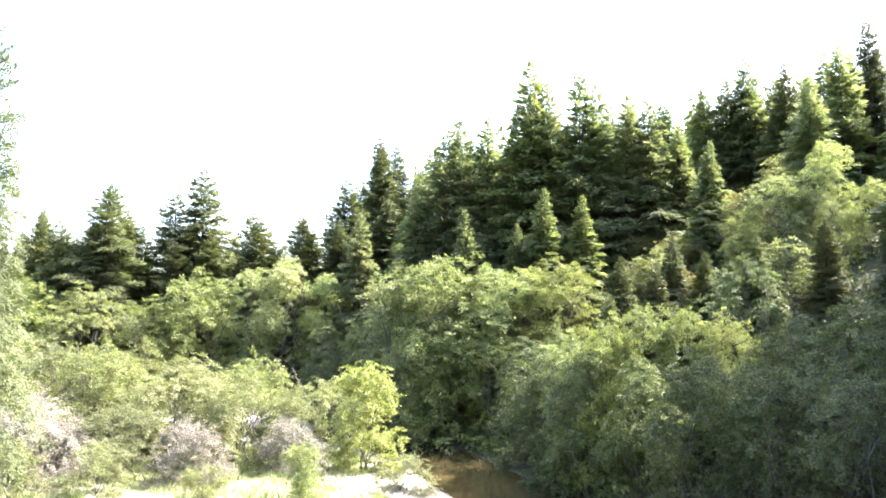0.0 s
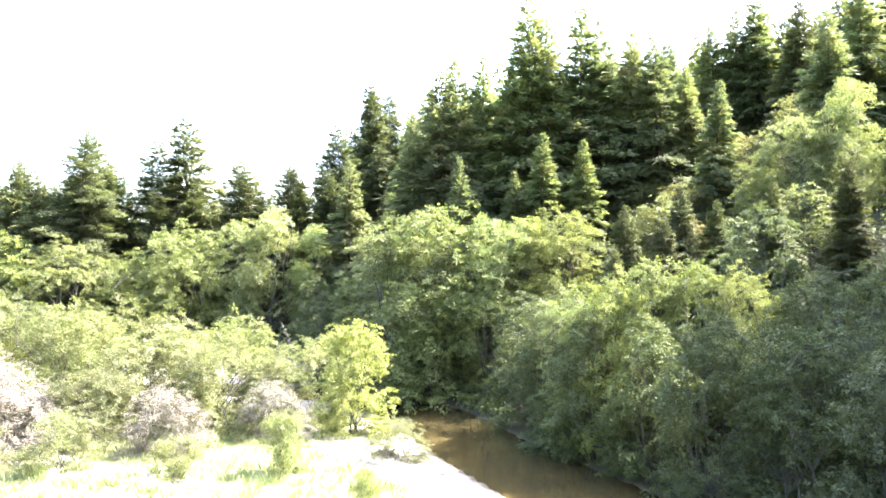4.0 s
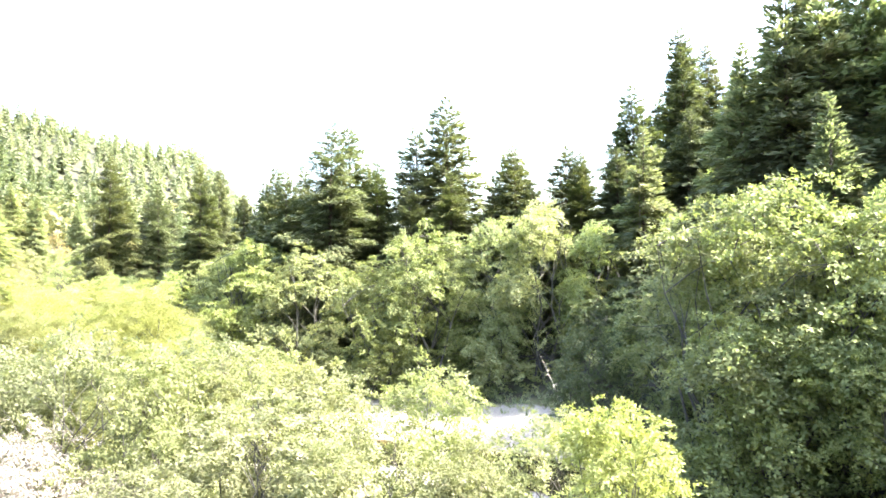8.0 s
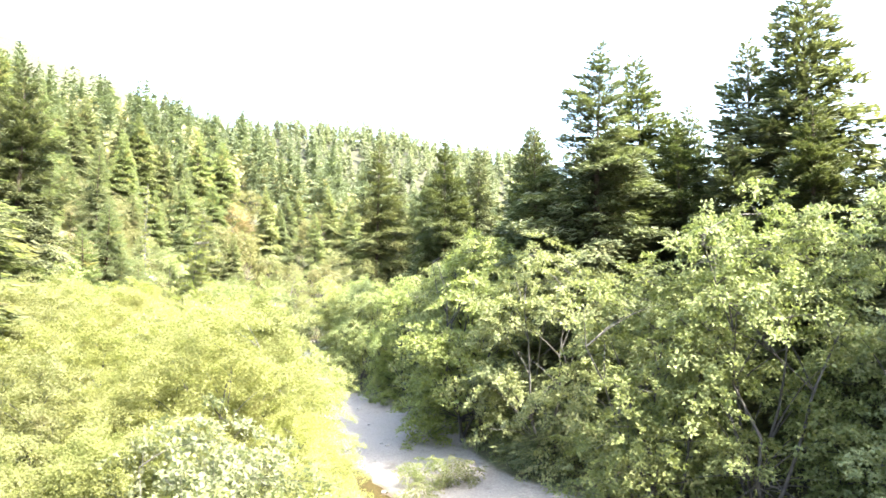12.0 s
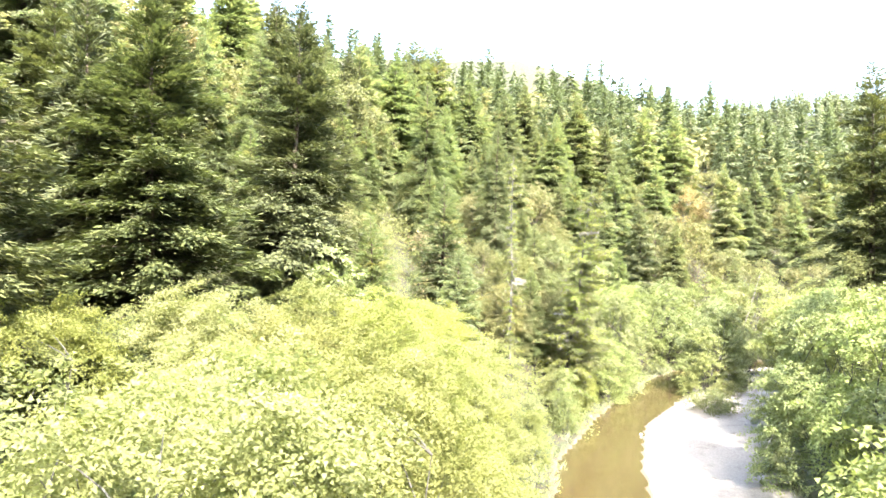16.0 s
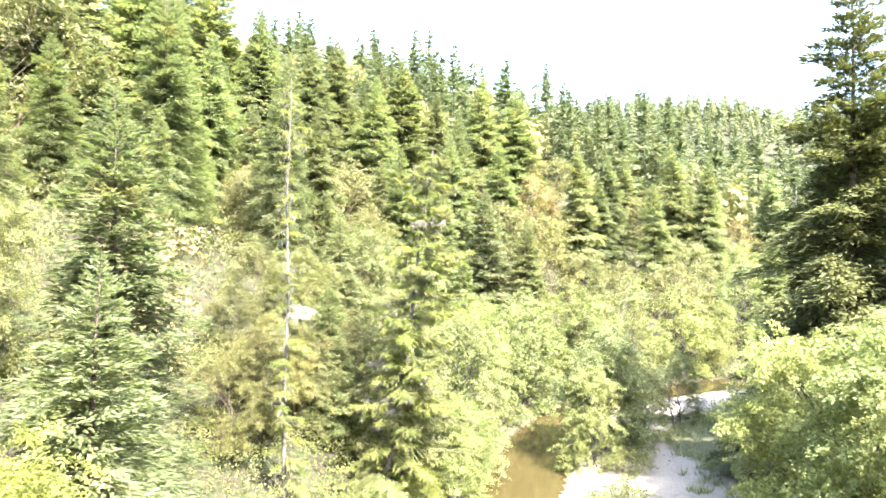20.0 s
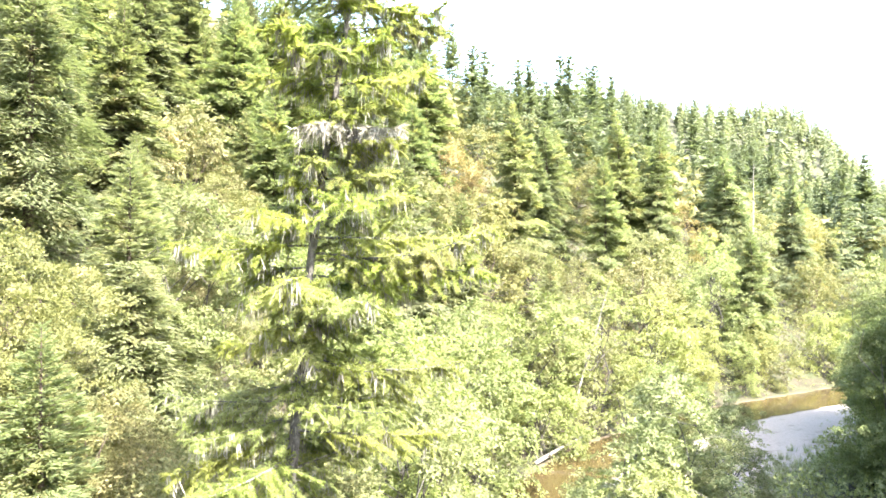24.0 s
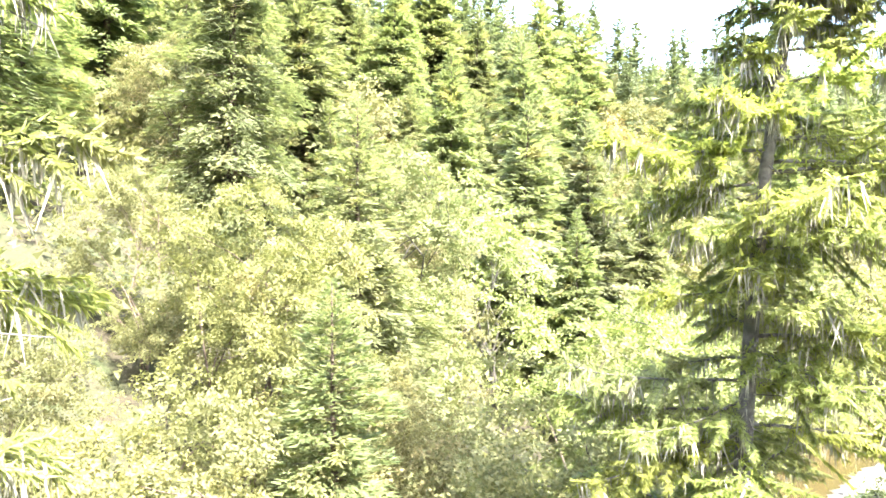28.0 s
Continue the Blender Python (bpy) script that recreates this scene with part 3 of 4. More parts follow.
EAST_ALDERS = [(7.6, 48.5, 9.2), (15.0, 33.5, 8.6), (18.4, 31.8, 11.6),
               (20.2, 29, 10.9), (17.5, 37.5, 10.2), (6.2, 53, 9.0), (16.2, 27, 8.6), (14.4, 31, 8.4), (12.4, 35.2, 9.0), (10.8, 39.4, 8.4), (9.0, 43, 8.8), (7.2, 46.8, 8.2), (18.2, 22.5, 9.2), (21.5, 24, 9.5), (22.5, 36, 11), (25, 19, 9.5), (19.5, 38.5, 11)]
SUNNY_DOME = [(10.2, 43.6, 10.7), (12.2, 42.8, 11.4), (14.2, 42.0, 11.3), (16.4, 41.0, 11.1), (8.4, 44.9, 9.6)]
# Dark redwoods added as a stand-in for the shade behind the dome.
SHADE_REDWOODS = [(12, 50, 12.5), (15, 50.5, 14.5), (18, 49, 15.5), (21, 47.2, 16.5), (24.5, 45, 17.5), (13, 53.5, 15.5), (17, 53, 17), (27, 42, 18)]
NORTH_ALDERS = [(-48.5, 82.0, 14.6), (-41, 81.2, 13.8), (-32, 78.8, 12.4), (-27.7, 81, 15.6), (-18.5, 83.5, 17.4),
                (-13.5, 84.5, 15.6), (-56, 86.6, 13), (-62, 86.0, 11.5), (-71, 87.2, 11), (-22.5, 83.5, 16), (-6.5, 71, 11.5), (-52.5, 84.6, 13.8)]
SOUTH_GROVE = [(-41, 61.5, 8.6), (-44, 57.5, 10.2), (-51, 62.5, 10.4), (-57, 63, 10.7), (-61, 58, 11.4), (-66, 64, 11.1), (-69, 60.5, 11.6),
               (-73, 66.5, 10.2), (-40, 54, 9.4), (-47, 51, 10), (-58, 53, 11), (-46, 64.5, 8.2), (-62, 66.5, 9.4), (-70, 68.5, 8.6), (-34, 52, 8.0),
               (-43.7, 63.6, 10.8), (-42.2, 66.0, 8.2), (-49, 66.2, 10.4), (-38.6, 60.6, 10.4), (-30, 57, 5.8), (-34, 56.5, 7.5), (-38, 58, 8.6), (-33, 61, 6.2), (-29, 60.8, 4.6), (-36.5, 62.8, 6.8)]
SOUTH_REDWOODS = [(-73.5, 57.5, 28), (-67, 53.5, 27), (-61, 46, 27), (-80, 58, 27), (-78, 50, 28), (-56, 49.5, 26), (-55, 40, 24), (-72, 44, 28)]
WEST_BANK = [(-104, 88.5 - 5.5, 10), (-109.5, 84.5, 11), (-88.5, 76.0, 4.6), (-97.5, 81.0, 6.0), (-115.5, 88.0, 10.5), (-121.5, 93, 11), (-126.5, 100.5, 11), (-131, 108, 12), (-134.5, 117, 11)]
NORTH_WEST = [(-84.1, 92.3, 10.6), (-80.5, 92.5, 11.4), (-88, 95.0, 9.5), (-76.5, 91, 9.5)]
# Made-up trees, placed up-sun of the far sand bar to shade it.
SHADE_TREES = [(-114, 120.5, 12), (-117.5, 125, 13), (-111, 115.5, 11.5), (-108, 111, 11), (-120, 131, 13), (-110.5, 121.5, 16), (-107, 116.5, 16), (-113.5, 127, 16)]
DARK_REDWOODS = [(-91.5, 101.5, 29.5), (-98, 108, 26), (-104, 116, 24), (-87, 106, 25), (-110, 124, 23)]

for x, y, top in NORTH_REDWOODS:
    plant("redwood_near" if y < 93 else "redwood", x, y, top, wide=1.05 if x < -60 else 1.4)
for x, y, top in EAST_CONIFERS + RIDGE_CONIFERS:
    plant("fir", x, y, top + 0.4, wide=1.15)
for x, y, top in MIDDLE_FIRS:
    plant("fir", x, y, top, wide=1.15)
for x, y, top in EAST_BROADLEAF:
    plant("alder_fine", x, y, top + 0.6, wide=dice.uniform(0.9, 1.15))
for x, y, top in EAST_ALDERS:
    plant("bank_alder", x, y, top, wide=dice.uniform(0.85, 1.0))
plant("fir_near", -45.2, 49.6, 26.0, wide=1.6)
# Lit tops of the same bank stand, set off by the lighter leaf colour.
for x, y, top in SUNNY_DOME:
    plant("alder_fine", x, y, top, wide=0.8)
for x, y, top in SHADE_REDWOODS:
    plant("redwood", x, y, top, wide=1.25)
for x, y, top in NORTH_ALDERS:
    plant("alder_fine", x, y, top, wide=dice.uniform(1.0, 1.2))
for x, y, top in SOUTH_GROVE:
    plant("grove_near", x, y, top, wide=1.1)
for x, y, top in SOUTH_REDWOODS + DARK_REDWOODS:
    plant("redwood_near", x, y, top, wide=dice.uniform(1.1, 1.3) if x > -82 else 1.12)
# Unseen redwoods, added outside the view to throw shade on the east bank.
for x, y, top in [(26, 33, 33), (29.5, 38.5, 36), (24.5, 27.5, 31), (28.5, 27, 34), (32, 34, 36), (32.5, 42.5, 37), (24, 22, 30)]:
    plant("redwood", x, y, top, wide=1.1)
plant("frond", -16.0, 25.4, 21.6, wide=0.50)
for x, y, top in WEST_BANK:
    plant("alder_near" if x < -115 else "alder_fine", x, y, top)
for x, y, top in NORTH_WEST:
    plant("laurel", x, y, top)
for x, y, top in SHADE_TREES:
    plant("laurel", x, y, top)
for x, y, top in [(-96.8, 71.3, 10.9), (-99.5, 69.3, 12.2), (-103.4, 72.8, 14.2), (-106.5, 70.2, 15.0), (-101.5, 75.5, 10.5), (-93.5, 69.5, 10.0), (-99.2, 78.4, 10.8), (-97.6, 72.6, 11.0)]:
    plant("oak_near", x, y, top)
for x, y, top in [(-77.4, 67.6, 13.5), (-74.5, 63.0, 15.5), (-98.6, 74.4, 12.4), (-84.5, 66.5, 19), (-107.0, 75.5, 17)]:
    plant("fir_near", x, y, top, wide=1.45)
for x, y, top in [(-105.2, 93.2, 9.4), (-103.0, 91.4, 6.6), (-107.6, 97.6, 6.5), (-111.2, 102.5, 6.4), (-107.6, 94.6, 7.4)]:
    plant("alder_fine", x, y, top, wide=1.1)
plant("alder_near", -72.6, 61.0, 13.2)
for x, y, top in [(19.3, 56.8, 14.6), (22.9, 55.5, 14.1)]:
    plant("rusty", x, y, top)
for x, y, tall in [(19.5, 64.5, 4.2), (21.5, 67, 4.8), (18.5, 68.5, 4.0), (20.5, 71, 5.0), (22.5, 63.5, 4.4), (17.5, 65.8, 3.6)]:
    plant("oak_near", x, y, tall=tall, wide=1.3)
# shrubs of the near bar
for x, y, tall, w in [(-13.8, 53.5, 6.6, 1.0), (-23, 47, 6.4, 1.0), (-20.8, 51, 6.2, 1.0), (-26, 45.5, 7.0, 1.0), (-17, 46.5, 5.2, 1.1), (-12.5, 46.5, 5.6, 1.0),
                      (-30, 48, 6.6, 1.1), (-31, 41, 5.0, 1.1), (-2.2, 43.5, 2.2, 1.6), (-9, 53, 5.4, 1.0), (-36, 47, 6.5, 1.1), (-25, 56, 6.2, 1.0), (-31, 58, 6.4, 1.0),
                      (-19, 42.5, 3.6, 1.2), (-28.5, 43.5, 4.6, 1.1), (-34, 44, 5.6, 1.1), (-10.5, 49.5, 4.8, 1.0), (-17.5, 50.5, 5.6, 1.0), (-18, 37.5, 2.4, 1.2), (-12, 36.8, 1.9, 1.2), (-22.5, 36.5, 2.6, 1.2)]:
    plant("willow", x, y, tall=tall * (1.18 if x < -15 else 1.05), wide=w)
for x, y, tall, w in [(-24, 42.2, 5.2, 1.0), (-22.5, 40.2, 4.2, 1.0), (-14.3, 41, 3.6, 1.0), (-9.6, 45, 3.6, 0.9), (-21.5, 43.5, 3.4, 0.9), (-39, 66.2, 2.6, 1.2)]:
    plant("brush", x, y, tall=tall, wide=w)
plant("sunny", -5, 48.8, tall=7.3, wide=0.95)
plant("sunny", -7.3, 38.0, tall=3.1, wide=0.95)
plant("sunny", -2.9, 33.4, tall=2.0, wide=1.0)


# ---- the woods around them ----
def clear(x, y, gap):
    return abs(float(along(FLYWAY, np.array([x]), np.array([y]))[0])) > gap


def free(x, y, gap):
    return all((x - a) ** 2 + (y - b) ** 2 > (gap + 0.35 * r) ** 2 for a, b, r, _ in PLANTED)


def scatter(x0, x1, y0, y1, step, choose, gap=3.0):
    y = y0
    while y < y1:
        x = x0
        while x < x1:
            px, py = x + dice.uniform(-0.45, 0.45) * step, y + dice.uniform(-0.45, 0.45) * step
            if free(px, py, gap):
                s = float(along(RIVER, np.array([px]), np.array([py]))[0])
                got = choose(px, py, s)
                if got:
                    plant(got[0], px, py, tall=got[1], wide=got[2] if len(got) > 2 else 1.0)
            x += step
        y += step


def west_side(x, y, s):
    if s < 4.5 or not clear(x, y, 7.5) or x + 0.25 * (y - 70) > -74:
        return None
    u = dice.random()
    if s < 14:
        return ("oak_near" if dist(x, y) < 34 else "oak", dice.uniform(6, 10)) if u < 0.42 else ("alder_fine" if dist(x, y) < 28 else "alder_near", dice.uniform(8, 11)) if u < 0.75 else ("fir_near" if dist(x, y) < 30 else "fir", dice.uniform(9, 16), 1.2)
    if s < 32:
        return ("oak_near" if dist(x, y) < 36 else "oak", dice.uniform(7, 11)) if u < 0.30 else ("rusty", dice.uniform(6, 9)) if u < 0.36 else ("fir_near" if dist(x, y) < 30 else "fir", dice.uniform(9, 20), dice.uniform(1.0, 1.4))
    return ("fir", dice.uniform(10, 22), dice.uniform(1.0, 1.5)) if u < 0.58 else ("redwood", dice.uniform(13, 22), dice.uniform(0.9, 1.2)) if u < 0.74 else ("oak", dice.uniform(8, 13), 1.25) if u < 0.97 else ("rusty", dice.uniform(8, 12), 1.2)


def dist(x, y):
    return abs(float(along(FLYWAY, np.array([x]), np.array([y]))[0]))


def east_side(x, y, s):
    if s > -5 or x < -14 or math.hypot((x - 20) / 4, (y - 68) / 7) < 1.2:
        return None
    u = dice.random()
    if s > -18:
        return ("bank_alder", dice.uniform(6, 10), 1.0)
    if s > -34 and x > 22:
        return ("alder", dice.uniform(5, 8), 1.2) if u < 0.7 else ("oak", dice.uniform(5, 8), 1.2)
    # Low dark redwoods mixed in here, standing in for the slope's shade.
    if s > -30:
        return ("alder", dice.uniform(6, 9), 1.2) if u < 0.3 else ("redwood", dice.uniform(8, 12), 1.1) if u < 0.7 else ("fir", dice.uniform(8, 13), 1.3) if u < 0.85 else ("oak", dice.uniform(6, 9), 1.2)
    return ("fir", dice.uniform(11, 17), 1.2) if u < 0.5 else ("redwood", dice.uniform(12, 18)) if u < 0.65 else ("oak", dice.uniform(6, 10), 1.2)


def north_side(x, y, s):
    if s > -15 or x < -100 or (-86 < x < -66 and y < 102):
        return None
    return ("redwood", dice.uniform(20, 25), 1.15) if dice.random() < 0.8 else ("alder", dice.uniform(9, 13))


def south_side(x, y, s):
    if s < 12 or not clear(x, y, 12) or x + 0.25 * (y - 70) < -74:
        return None
    if x > -36 and y > 16:
        return None
    u = dice.random()
    return ("redwood", dice.uniform(18, 25)) if u < 0.55 else ("oak", dice.uniform(7, 10)) if u < 0.8 else ("alder", dice.uniform(8, 12))


def bank(x, y, s):
    if not 2.9 < s < 6.2 or x > -58:
        return None
    tall = dice.uniform(2.4, 3.8) if not clear(x, y, 10) else dice.uniform(5, 9)
    u = dice.random()
    return ("grove_near" if u < 0.25 and dist(x, y) < 20 else "grove" if u < 0.35 and dist(x, y) > 18 else ("oak_near" if dist(x, y) < 24 else "oak") if u < 0.5 else "alder_fine" if dist(x, y) < 28 else "alder_near", tall, 0.9)


scatter(-140, -58, 66, 150, 3.4, bank, 1.2)
scatter(-165, -84, 30, 165, 5.6, west_side, 2.4)
scatter(-13, 62, 20, 108, 6.0, east_side, 2.6)
scatter(-118, -4, 86, 125, 6.8, north_side, 2.6)
scatter(-92, -34, 18, 60, 8.0, south_side)


# ---- far woods, joined ----
def far_woods(name, x0, x1, y0, y1, step, keep, green, label, tall=(9, 23), domed=False, n=180):
    g = np.random.default_rng(len(name) + int(step * 10))
    forms = []
    for s in range(6):
        f = np.random.default_rng(s)
        size = math.sqrt(420 / n)
        a = f.uniform(0, 6.28, n)
        q = Soup()
        if domed:
            v = unit(f.normal(0, 1, (n, 3)) + np.array([0, 0, 0.25]))
            base = v * np.array([0.36, 0.36, 0.46]) * f.uniform(0.65, 1.0, (n, 1)) * (1 + 0.25 * np.sin(v[:, :1] * 5 + s)) + np.array([0, 0, 0.5])
            q.leaves(base, f.normal(0, 1, (n, 3)), v + np.array([0, 0, 0.5]) + f.normal(0, 0.25, (n, 3)), f.uniform(0.05, 0.09, n) * size, 0.07 * size, plain=True)
        else:
            if n > 200:  # the nearer ones, with separate boughs
                bole, tree = conifer(300 + s, 20, 3.9 + 0.25 * s, 1.35, 0.85, BARK_RED, green, 0.08, 0.32, 0.20, 0.78 + 0.05 * s, plain=True, full=0.26, slim=0.50)
                co, tri = np.zeros(len(tree.vertices) * 3), np.zeros(len(tree.loops), np.int32)
                tree.vertices.foreach_get("co", co)
                tree.loops.foreach_get("vertex_index", tri)
                q.add(co.reshape(-1, 3) / 20, tri.reshape(-1, 3))
                q.leaves(np.array([[0, 0, 0.3]] * 2), np.array([[0, 0, 1.0]] * 2), np.array([[0, 1.0, 0], [1.0, 0, 0]]), 0.69, 0.020, plain=True)
                t, b = f.uniform(0.62, 0.985, 90), f.uniform(0, 6.28, 90)  # the close-set tip
                q.leaves(np.stack([0 * t, 0 * t, t], 1), np.stack([np.cos(b), np.sin(b), f.uniform(-0.2, 0.7, 90)], 1), f.normal(0, 0.5, (90, 3)) + np.array([0, 0, 1.0]), 0.012 + 0.20 * (1 - t), 0.016 + 0.07 * (1 - t), plain=True)
                bpy.data.meshes.remove(bole)
                bpy.data.meshes.remove(tree)
            else:
                for z in np.linspace(0.07, 0.98, 22):  # tiers of drooping fans
                    reach = (0.135 + 0.016 * s) * (1 - z) ** (0.62 + 0.06 * s) + 0.012
                    m = 6
                    a = z * 90 + np.arange(m) * 6.283 / m + f.normal(0, 0.25, m)
                    d = reach * f.uniform(0.55, 1.2, m)
                    way = np.stack([-np.cos(a) * d, -np.sin(a) * d, d * f.normal(0.5, 0.2, m)], 1)
                    base = np.stack([np.cos(a) * d, np.sin(a) * d, z - 0.2 * d + f.normal(0, 0.008, m)], 1)
                    q.leaves(base, way, np.array([0, 0, 1.0]) + f.normal(0, 0.30, (m, 3)), np.linalg.norm(way, axis=1), d * 0.7, plain=True)
        forms.append((np.concatenate(q.v), np.concatenate(q.q)))
    out = Soup()
    ys, xs = np.meshgrid(np.arange(y0, y1, step), np.arange(x0, x1, step), indexing="ij")
    x = xs.ravel() + g.uniform(-0.45, 0.45, xs.size) * step
    y = ys.ravel() + g.uniform(-0.45, 0.45, xs.size) * step
    ok = keep(x, y)
    x, y = x[ok], y[ok]
    z = height(x, y)
    for i in range(len(x)):
        v, q = forms[g.integers(6)]
        h = g.uniform(*tall)
        a, wide = g.uniform(0, 6.28), h * g.uniform(0.9, 1.3)
        c, s = math.cos(a) * wide, math.sin(a) * wide
        out.add(np.stack([v[:, 0] * c - v[:, 1] * s + x[i], v[:, 0] * s + v[:, 1] * c + y[i], v[:, 2] * h + z[i] - 0.3], 1), q)
    tagged(new(name, out.mesh(name, green)), label, "woods", kind="stuff")


def west_far(x, y):
    s = along(RIVER, x, y)
    return (s > 5) & ((x < -170) | (y > 175) | ((y < 25) & (x < -92)))


def round_far(x, y):
    s = along(RIVER, x, y)
    return (s < -8) & ((x > 62) | (y > 128) | ((y > 108) & (x > -10)))


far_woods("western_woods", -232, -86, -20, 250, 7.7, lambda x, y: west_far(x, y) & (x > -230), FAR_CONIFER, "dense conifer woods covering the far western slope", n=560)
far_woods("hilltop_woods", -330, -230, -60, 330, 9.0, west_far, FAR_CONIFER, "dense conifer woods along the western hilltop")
far_woods("western_hardwoods", -330, -86, -60, 330, 12.0, west_far, OAK, "rounded yellow-green oaks among the far conifers", (8, 13), True)
far_woods("northern_woods", -150, 150, 20, 260, 10.0, round_far, REDWOOD, "conifer woods beyond the river terrace")
far_woods("southern_woods", -110, 90, -70, 18, 9.0, lambda x, y: (np.abs(along(FLYWAY, x, y)) > 16) & (np.abs(along(RIVER, x, y)) > 8) & ((x < -20) | (y < -15) | (x > 26)), REDWOOD, "conifer woods behind the meadow")
far_woods("distant_woods", -560, -130, 200, 620, 9.5, lambda x, y: (np.hypot(x + 60, y - 60) > 270) & (np.hypot(x + 60, y - 60) < 560) & (np.abs(along(RIVER, x, y)) > 15), FAR_CONIFER, "conifer woods on the distant ridge, haze put into their green", n=70)


# ---- low growth, joined ----
def undergrowth(name, x0, x1, y0, y1, step, keep, green, leaves, leaf, tall, label, seed=3):
    g = np.random.default_rng(seed)
    out = Soup()
    ys, xs = np.meshgrid(np.arange(y0, y1, step), np.arange(x0, x1, step), indexing="ij")
    x = xs.ravel() + g.uniform(-0.5, 0.5, xs.size) * step
    y = ys.ravel() + g.uniform(-0.5, 0.5, xs.size) * step
    ok = keep(x, y)
    x, y = x[ok], y[ok]
    z = height(x, y)
    for i in range(len(x)):
        h = g.uniform(*tall)
        w = step * g.uniform(0.55, 0.95)
        v = g.normal(0, 1, (leaves, 3))
        v[:, 2] = np.abs(v[:, 2])
        v = unit(v)
        lump = 1 + 0.25 * np.sin(v[:, 0] * 5 + i) * np.sin(v[:, 1] * 6 + 2 * i)
        p = v * np.array([w, w, h]) * (g.uniform(0.6, 1.0, leaves) * lump)[:, None] + np.array([x[i], y[i], z[i]])
        ln = leaf * g.uniform(0.6, 1.4, leaves)
        out.leaves(p, v + g.normal(0, 0.7, (leaves, 3)), np.array([0, 0, 1.0]) + v * 0.5 + g.normal(0, 0.4, (leaves, 3)), ln, ln * 0.75, plain=True)
    tagged(new(name, out.mesh(name, green)), label, "shrubs", kind="stuff")


def s_of(x, y):
    return along(RIVER, x, y)


undergrowth("western_scrub", -165, -70, 30, 165, 2.9, lambda x, y: (s_of(x, y) > 3.2) & (x + 0.25 * (y - 70) < -72) & (s_of(x, y) < 60) & (np.abs(along(FLYWAY, x, y)) > 17), OAK, 260, 0.21, (1.6, 4.0), "yellow-green scrub covering the hillside between the trees")
# Eastern scrub takes the shade-darkened alder colour too.
undergrowth("eastern_scrub", -12, 60, 15, 105, 3.4, lambda x, y: (s_of(x, y) < -3.6) & (s_of(x, y) > -45) & (np.hypot((x - 20) / 4, (y - 68) / 7) > 1.1), SHADE_ALDER, 240, 0.22, (1.4, 3.4), "green scrub under the trees of the steep bank")
undergrowth("northern_scrub", -120, -8, 66, 130, 2.2, lambda x, y: (s_of(x, y) < -12.5) & (s_of(x, y) > -20) & (x < -22), ALDER, 240, 0.18, (0.8, 2.6), "green shrubs at the edge of the sand bar")
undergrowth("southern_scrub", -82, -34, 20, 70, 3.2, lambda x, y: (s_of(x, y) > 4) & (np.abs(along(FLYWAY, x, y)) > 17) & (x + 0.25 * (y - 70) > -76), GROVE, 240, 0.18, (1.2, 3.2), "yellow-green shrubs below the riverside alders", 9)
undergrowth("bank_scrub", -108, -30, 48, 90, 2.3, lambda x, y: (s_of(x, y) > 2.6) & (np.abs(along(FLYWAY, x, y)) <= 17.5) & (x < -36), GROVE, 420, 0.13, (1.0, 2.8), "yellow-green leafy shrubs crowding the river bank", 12)


